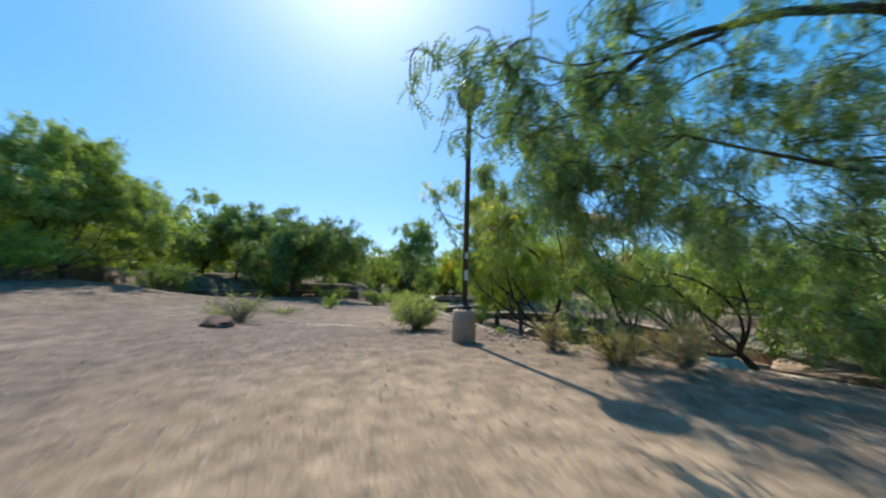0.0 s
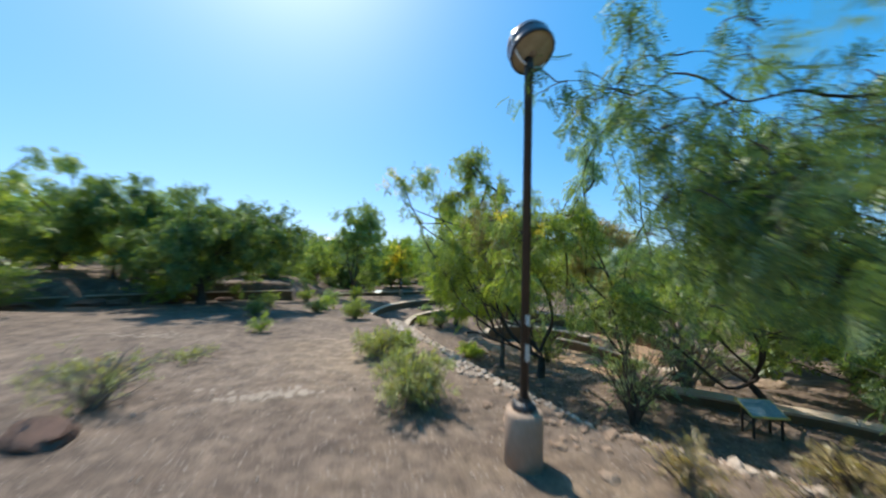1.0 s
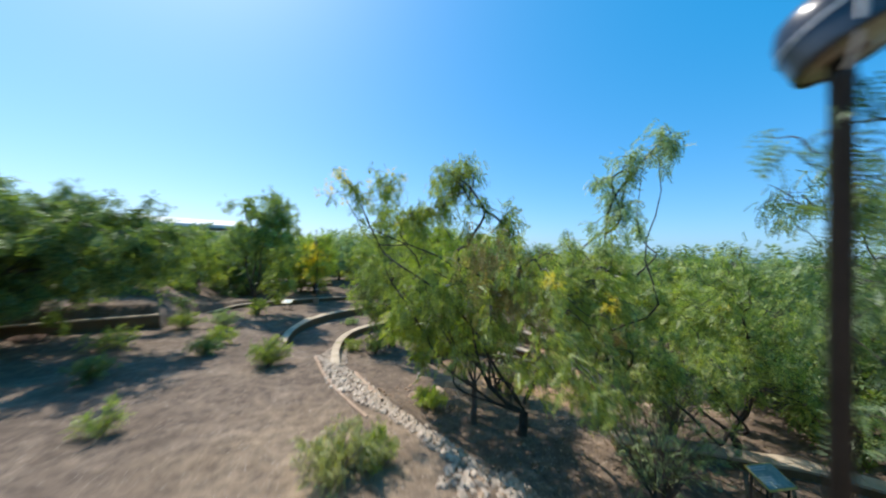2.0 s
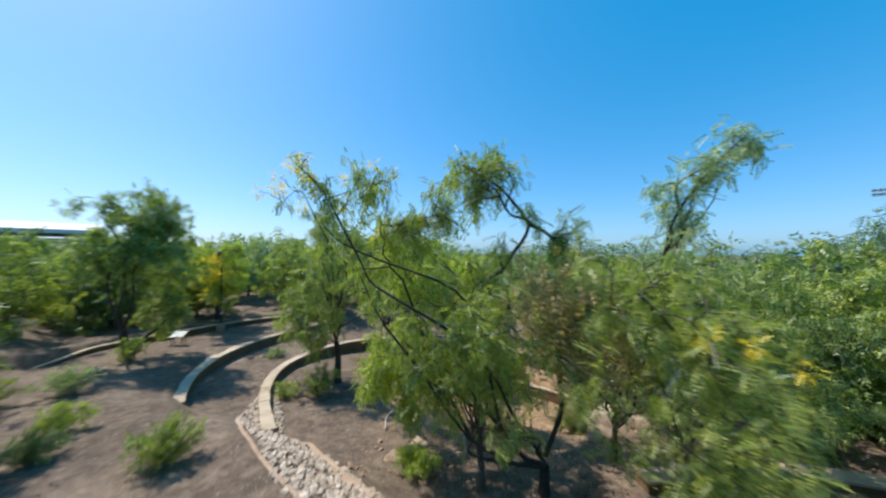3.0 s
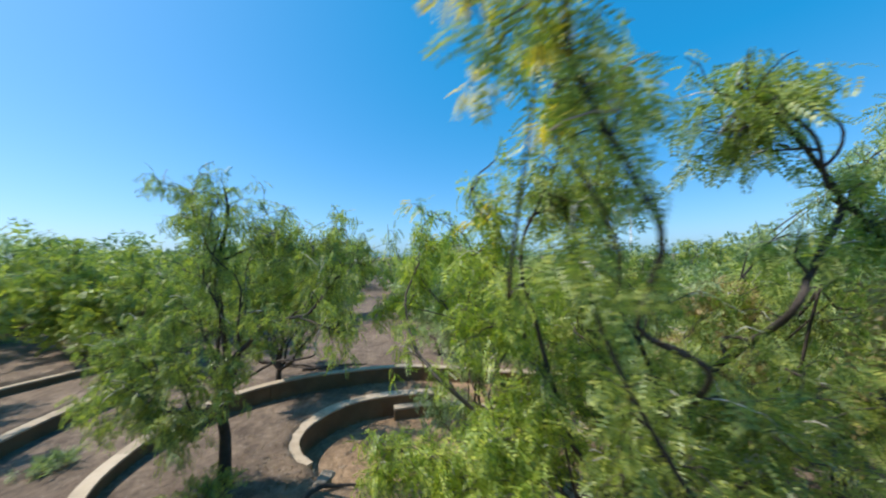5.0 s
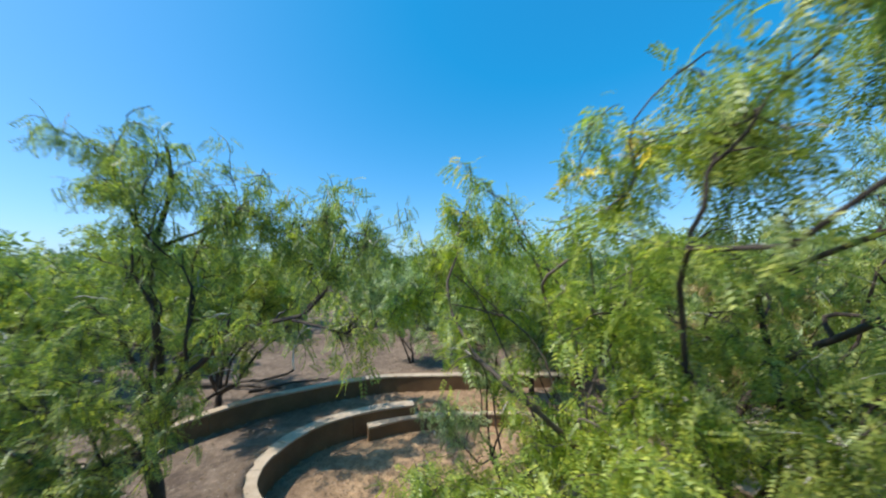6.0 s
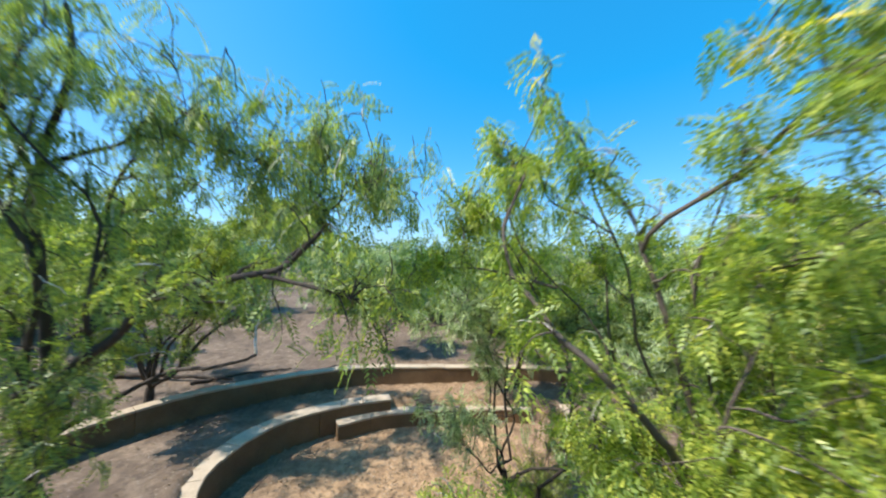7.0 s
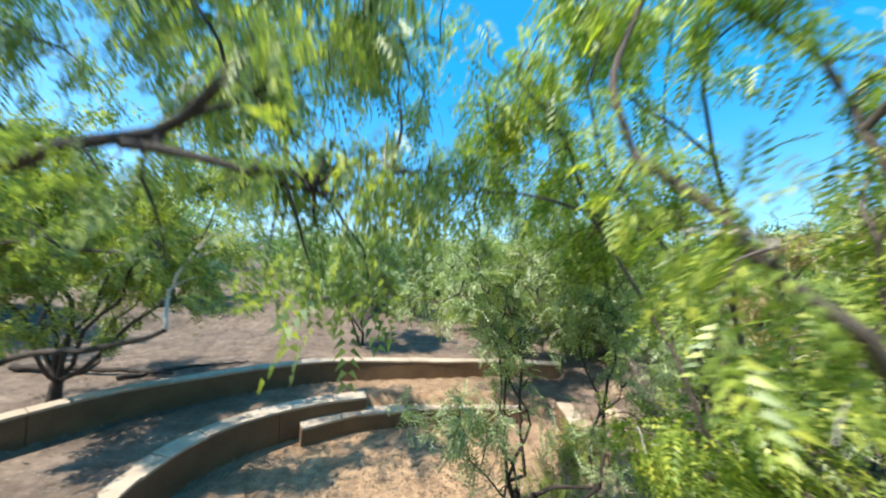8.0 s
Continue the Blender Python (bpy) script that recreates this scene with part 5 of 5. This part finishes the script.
def scatter_gravel():
    """Loose stones over the ground, too many to count."""
    g = np.random.RandomState(9)
    n = 6000
    x, y = np.concatenate([g.uniform(-8, 11, 3000), g.uniform(-4.5, 3.5, 3000)]), np.concatenate([g.uniform(0, 24, 3000), g.uniform(0.6, 9, 3000)])
    z = ground_z(x, y)
    s = 0.008 + 0.04 * g.uniform(size=n) ** 4
    tv = [np.array([v.co[:] for v in me.vertices]) for me in PEBBLES]
    tf = [np.array([p.vertices[:] for p in me.polygons]) for me in PEBBLES]
    vs, fs, o = [], [], 0
    for k in range(n):
        v, f = tv[k % 4], tf[k % 4]
        a = g.uniform(0, 6.28)
        c, d = math.cos(a) * s[k], math.sin(a) * s[k]
        w = np.stack([v[:, 0] * c - v[:, 1] * d + x[k], v[:, 0] * d + v[:, 1] * c + y[k], v[:, 2] * s[k] + z[k] + 0.1 * s[k]], 1)
        vs.append(w)
        fs.append(f + o)
        o += len(v)
    ob = new("gravel", mesh_fast("gravel", np.concatenate(vs), np.concatenate(fs).ravel(), 3, M_PEBBLE))
    tagged(ob, "loose pebbles and small stones on dry soil", "gravel", kind="stuff")


scatter_gravel()


def leaf_litter():
    """Fallen brown leaflets, pods and bits of twig, thick under the trees."""
    g = np.random.RandomState(19)
    at = []
    for x, y, r, n in ((3.0, 10.0, 2.6, 1500), (6.3, 14.2, 2.6, 1800), (2.7, 18.0, 2.4, 1200), (5.6, 7.6, 2.6, 1500), (4.5, 12.0, 2.4, 1300), (-3.0, 22.0, 2.6, 900), (7.8, 20.6, 2.4, 900), (3.4, 4.8, 2.0, 700), (-6.5, 15.5, 3.0, 700), (5.5, 16.6, 2.4, 900)):
        at.append(np.array([x, y]) + g.normal(size=(n, 2)) * r * 0.55)
    at = np.concatenate(at)
    p = np.column_stack([at, ground_z(at[:, 0], at[:, 1]) + 0.012])
    w = g.normal(size=p.shape)
    w[:, 2] *= 0.1
    ob = new("leaf_litter", leaves("leaf_litter", p, w, g, frond(1, 0.03, 0.075, 0.013, 0.1), M_LITTER, 1.0))
    tagged(ob, "fallen brown leaflets and pods on the soil", "leaf litter", kind="stuff")


leaf_litter()


def boulder(x, y, size, seed, label, material=M_BOULDER, sink=0.2, turn=0.0):
    ob = new("boulder", stone_mesh("boulder", seed, material, 0.2, 0.75, 3))
    ob.matrix_world = Matrix.Translation(on(x, y, size[2] * (0.36 - sink))) @ Matrix.Rotation(turn, 4, "Z") @ Matrix.Diagonal((*size, 1))
    tagged(ob, label, "boulder")


boulder(7.1, 11.0, (1.1, 0.8, 0.8), 3, "tan sandstone boulder at the court edge")
boulder(6.4, 10.7, (0.9, 0.7, 0.6), 5, "cracked tan boulder under the trees")
boulder(7.6, 10.2, (0.7, 0.6, 0.6), 6, "small tan boulder under the trees")
boulder(2.2, 13.4, (0.6, 0.5, 0.35), 7, "pale flat boulder on the slope")
boulder(1.5, 13.3, (0.45, 0.4, 0.3), 8, "small pale boulder on the slope")
boulder(3.0, 13.9, (0.5, 0.4, 0.35), 9, "small weathered boulder on the slope")
boulder(3.2, 16.7, (0.55, 0.35, 0.4), 10, "whitish boulder at the end of the court wall", M_CALICHE)
boulder(-4.4, 6.15, (0.75, 0.42, 0.4), 11, "rust-brown rough rock on the bare ground", M_REDROCK)
boulder(-10.4, 17.0, (1.1, 0.5, 0.45), 12, "low brown rock on the bare ground", M_REDROCK)
boulder(-11.9, 16.4, (1.2, 0.6, 0.45), 13, "dark brown rock pile", M_REDROCK)
boulder(-8.7, 17.9, (0.9, 0.5, 0.4), 14, "dark brown rock near a bush", M_REDROCK)
boulder(-14.5, 15.2, (1.9, 0.9, 0.6), 21, "low lava-brown rock before the wall", M_REDROCK)
boulder(-16.4, 16.0, (1.6, 0.9, 0.6), 22, "broad lava-brown rock before the wall", M_REDROCK)
boulder(-12.6, 16.2, (1.5, 0.8, 0.5), 23, "flat lava-brown rock before the wall", M_REDROCK)
boulder(8.9, 9.3, (0.9, 0.7, 0.7), 15, "tan boulder beside dry twigs")
boulder(4.5, 12.2, (0.5, 0.45, 0.4), 16, "weathered tan boulder above the court")


def log(points, r, label, material=M_BARK):
    g = np.random.RandomState(len(label))
    p = spline(points, 0.15)
    ob = new("fallen_branch", joined_tubes("fallen_branch", [tube(p + g.normal(size=p.shape) * 0.012, np.linspace(r, r * 0.35, len(p)), 8)], material))
    tagged(ob, label, "branch")


def g3(x, y, dz):
    return (x, y, gz(x, y) + dz)


log([g3(7.7, 24.6, 0.1), g3(7.8, 23.4, 0.14), g3(7.9, 22.2, 0.12), g3(8.0, 21.0, 0.1)], 0.09, "long dark fallen branch on the upper terrace")
log([g3(7.6, 22.0, 0.06), g3(8.6, 20.9, 0.08), g3(9.2, 19.9, 0.05)], 0.06, "dark dead branch lying behind the wall")
log([g3(2.4, 16.6, 0.05), g3(2.9, 16.5, 0.12), g3(3.3, 16.3, 0.06), g3(3.7, 15.8, 0.05)], 0.06, "dark dead branch on the slope")
log([g3(2.0, 14.6, 0.05), g3(2.3, 14.9, 0.25), g3(2.8, 14.8, 0.3)], 0.018, "thin bleached twig on the slope", M_DEADWOOD)


def pale_patches():
    """Thin flakes of washed pale grit on the path."""
    for k, (x, y, rx, ry) in enumerate([(-2.7, 7.25, 0.6, 0.17), (-6.6, 10.6, 0.9, 0.24)]):
        g = np.random.RandomState(200 + k)
        v, f = [], []
        for _ in range(240):
            u, w = g.normal(size=2) * 0.62
            cx, cy, r = x + rx * u, y + ry * w + 0.1 * math.sin(3 * u), 0.006 + 0.035 * g.uniform() ** 2.5
            a = np.arange(7) * 2 * math.pi / 7
            q = r * g.uniform(0.55, 1.3, 7)
            ex, ey = cx + 1.5 * q * np.cos(a), cy + q * np.sin(a)
            o = len(v)
            h = gz(cx, cy)
            v += [(p, q2, h + 0.003) for p, q2 in zip(ex, ey)]
            v.append((cx, cy, h + 0.008))
            f += [(o + n, o + (n + 1) % 7, o + 7) for n in range(7)]
        ob = new("grit_patch", mesh_from("grit_patch", v, f, M_CALICHE, True))
        tagged(ob, "pale washed grit flakes on the path", "ground patch", kind="stuff")


pale_patches()


# ---- lamps ----
def path_lamp(x, y, turn, label, lean=0.0):
    z = gz(x, y)
    lamp = empty("path_lamp", (x, y, 0.0 if abs(z) < 0.1 else z), label, "street lamp", "path lamps", turn=turn)
    bm = bmesh.new()
    lathe(bm, [(0, -0.25), (0.18, -0.25), (0.18, 0.44), (0.168, 0.475), (0.14, 0.49), (0, 0.495)], 40)
    part("footing", bm, M_CONCRETE, lamp, "round concrete footing with worn edge", True)
    bm = bmesh.new()
    lathe(bm, [(0, 0.49), (0.115, 0.49), (0.118, 0.52), (0.10, 0.545), (0.062, 0.56), (0.055, 0.60), (0, 0.60)], 12)
    plate = part("base_cover", bm, M_POLE, lamp)
    for k in range(4):
        b = bmesh.new()
        a = radians(45 + 90 * k)
        lathe(b, [(0, 0.5), (0.013, 0.5), (0.013, 0.565), (0, 0.565)], 6, Matrix.Translation((0.088 * math.cos(a), 0.088 * math.sin(a), 0)))
        part("bolt", b, M_GALV, plate)
    bm = bmesh.new()
    lathe(bm, [(0, 0.52), (0.042, 0.52), (0.042, 3.86), (0.046, 3.865), (0.046, 3.98), (0, 3.98)], 20)
    pole = part("pole", bm, M_POLE, lamp, "dark bronze steel pole", True)
    for zz, h in ((1.33, 0.10), (1.02, 0.16)):
        b = bmesh.new()
        for k in range(7):
            a = radians(-120 + 12 * k)
            box(b, (0.012, 0.002, h), (0.0435 * math.cos(a), 0.0435 * math.sin(a), zz), Matrix.Rotation(a + math.pi / 2, 4, "Z"))
        part("sticker", b, M_TAG, pole, "pale peeling sticker")
    # the head: a tilted drum with a rounded dark hood and a dusty lens that looks down and forward
    tilt = Matrix.Translation((0, 0.0, 4.11)) @ Matrix.Rotation(radians(-27), 4, "X") @ Matrix.Scale(0.93, 4)
    bm = bmesh.new()
    lathe(bm, [(0.225, -0.13), (0.243, -0.128), (0.247, -0.11), (0.243, -0.09), (0.238, 0.02), (0.222, 0.10), (0.18, 0.165), (0.11, 0.20), (0.0, 0.21)], 48, tilt)
    head = part("hood", bm, M_HOOD, lamp, "rounded dark metal hood with bright highlight", True)
    bm = bmesh.new()
    lathe(bm, [(0.245, 0.018), (0.2445, 0.03), (0.238, 0.035)], 48, tilt)
    part("seam", bm, M_GALV, head)
    bm = bmesh.new()
    lathe(bm, [(0.228, -0.115), (0.19, -0.122), (0.10, -0.132), (0.0, -0.135)], 48, tilt)
    part("lens", bm, M_LENS, head, "dusty pale lens", True)
    bm = bmesh.new()
    lathe(bm, [(0.0, -0.155), (0.035, -0.155), (0.04, -0.125), (0.03, -0.10)], 20, tilt)
    part("lamp_socket", bm, M_BOULDER, head, "rusty socket behind the lens", True)
    for sx in (-1, 1):
        arm = bpy.data.curves.new("yoke_arm", "CURVE")
        arm.dimensions, arm.bevel_depth, arm.bevel_resolution = "3D", 0.011, 3
        sp = arm.splines.new("POLY")
        pts = [(0, 0, 3.90), (sx * 0.10, -0.01, 3.91), (sx * 0.18, -0.015, 3.96), (sx * 0.232, -0.02, 4.05), (sx * 0.25, -0.02, 4.16)]
        sp.points.add(len(pts) - 1)
        for q, c in zip(sp.points, pts):
            q.co = (*c, 1)
        child("yoke_arm", arm, lamp)
    if lean:
        lamp.matrix_world = lamp.matrix_world @ Matrix.Rotation(radians(turn), 4, "Z").inverted() @ Matrix.Rotation(radians(lean), 4, "Y") @ Matrix.Rotation(radians(-lean * 0.7), 4, "X") @ Matrix.Rotation(radians(turn), 4, "Z")
    return lamp


path_lamp(0.36, 5.25, 20, "tall dark path lamp with round tilted head on a concrete footing", 1.5)
path_lamp(-0.63, 26.9, 30, "distant dark path lamp on a concrete footing")


def info_sign(x, y, turn, label):
    sign = empty("information_sign", on(x, y), label, "sign", "information signs", turn=turn)
    t = Matrix.Rotation(radians(24), 4, "X")
    bm = bmesh.new()
    box(bm, (0.78, 0.58, 0.03), (0, 0, 0.66), t, 0.006)
    tray = part("frame", bm, M_YELLOW, sign, "yellow-brown metal frame")
    bm = bmesh.new()
    box(bm, (0.72, 0.51, 0.012), (0, 0.008 - 0.0105, 0.66 + 0.0205), t, 0.003)
    panel = part("panel", bm, M_PANEL, sign, "faded blue-green printed panel")
    for k, (w, yy) in enumerate([(0.5, 0.20), (0.34, 0.15), (0.36, -0.02), (0.36, -0.07), (0.36, -0.12), (0.30, -0.17)]):
        bm = bmesh.new()
        box(bm, (w, 0.02, 0.003), t @ Vector((-0.12 if k < 2 else -0.18, yy, 0.0)) + Vector((0, -0.003, 0.6905)), t)
        part("text_bar", bm, M_TAG, panel, "pale line of unreadable text")
    for sx in (-0.3, 0.3):
        for yy, h in ((-0.16, 0.57), (0.16, 0.71)):
            bm = bmesh.new()
            box(bm, (0.04, 0.04, h + 0.2), (sx, yy, (h - 0.2) / 2), None, 0.004)
            part("leg", bm, M_POLE, sign)
    for sx in (-0.3, 0.3):
        bm = bmesh.new()
        box(bm, (0.03, 0.32, 0.03), (sx, 0, 0.35), None, 0.003)
        part("brace", bm, M_POLE, sign)
    sign.scale = (0.74, 0.74, 0.72)
    return sign


info_sign(5.6, 7.1, -16, "low tilted information sign with faded panel and dark legs")
info_sign(-2.3, 25.4, -30, "small tilted information sign on the far terrace")


# ---- far things ----
def light_mast(x, y, h):
    z = gz(x, y)
    mast = empty("light_mast", (x, y, z), "tall grey floodlight mast above the treetops", "light mast", turn=78)
    bm = bmesh.new()
    lathe(bm, [(0, -0.5), (0.26, -0.5), (0.22, 0), (0.1, h), (0, h)], 14)
    part("pole", bm, M_GALV, mast, "", True)
    for zz in (h - 0.3, h - 0.9):
        bm = bmesh.new()
        box(bm, (2.9, 0.14, 0.14), (0, 0, zz))
        bar = part("crossbar", bm, M_GALV, mast)
        for k in range(6):
            bm = bmesh.new()
            lathe(bm, [(0, -0.14), (0.1, -0.12), (0.21, 0.08), (0.21, 0.12), (0, 0.12)], 14, Matrix.Translation((-1.25 + 0.5 * k, -0.12, zz + 0.18)) @ Matrix.Rotation(radians(62), 4, "X"))
            part("floodlight", bm, M_HOOD, bar)


light_mast(72, -1.3, 13.5)


def far_building():
    b = empty("low_building", (-35.0, 74.0, gz(-35.0, 74.0)), "long low building with pale roof beyond the trees", "building", turn=4)
    bm = bmesh.new()
    box(bm, (46, 14, 5.6), (0, 0, 2.6), None, 0.05)
    part("wall", bm, M_BUILDING, b)
    bm = bmesh.new()
    rows = [(-7.8, 6.0), (-7.8, 6.5), (0, 7.8), (7.8, 6.5), (7.8, 6.0)]
    va = [bm.verts.new((-24, y, z)) for y, z in rows]
    vb = [bm.verts.new((24, y, z)) for y, z in rows]
    for k in range(4):
        bm.faces.new((va[k], va[k + 1], vb[k + 1], vb[k]))
    bm.faces.new((va[4], va[0], vb[0], vb[4]))
    bm.faces.new(va)
    bm.faces.new(vb[::-1])
    bmesh.ops.recalc_face_normals(bm, faces=bm.faces)
    part("roof", bm, M_WHITE, b, "pale metal roof")
    for k in range(9):
        bm = bmesh.new()
        box(bm, (2.2, 0.12, 1.3), (-20 + 5 * k, -7.03, 3.2), None, 0.02)
        part("window", bm, M_GLASS, b)


far_building()
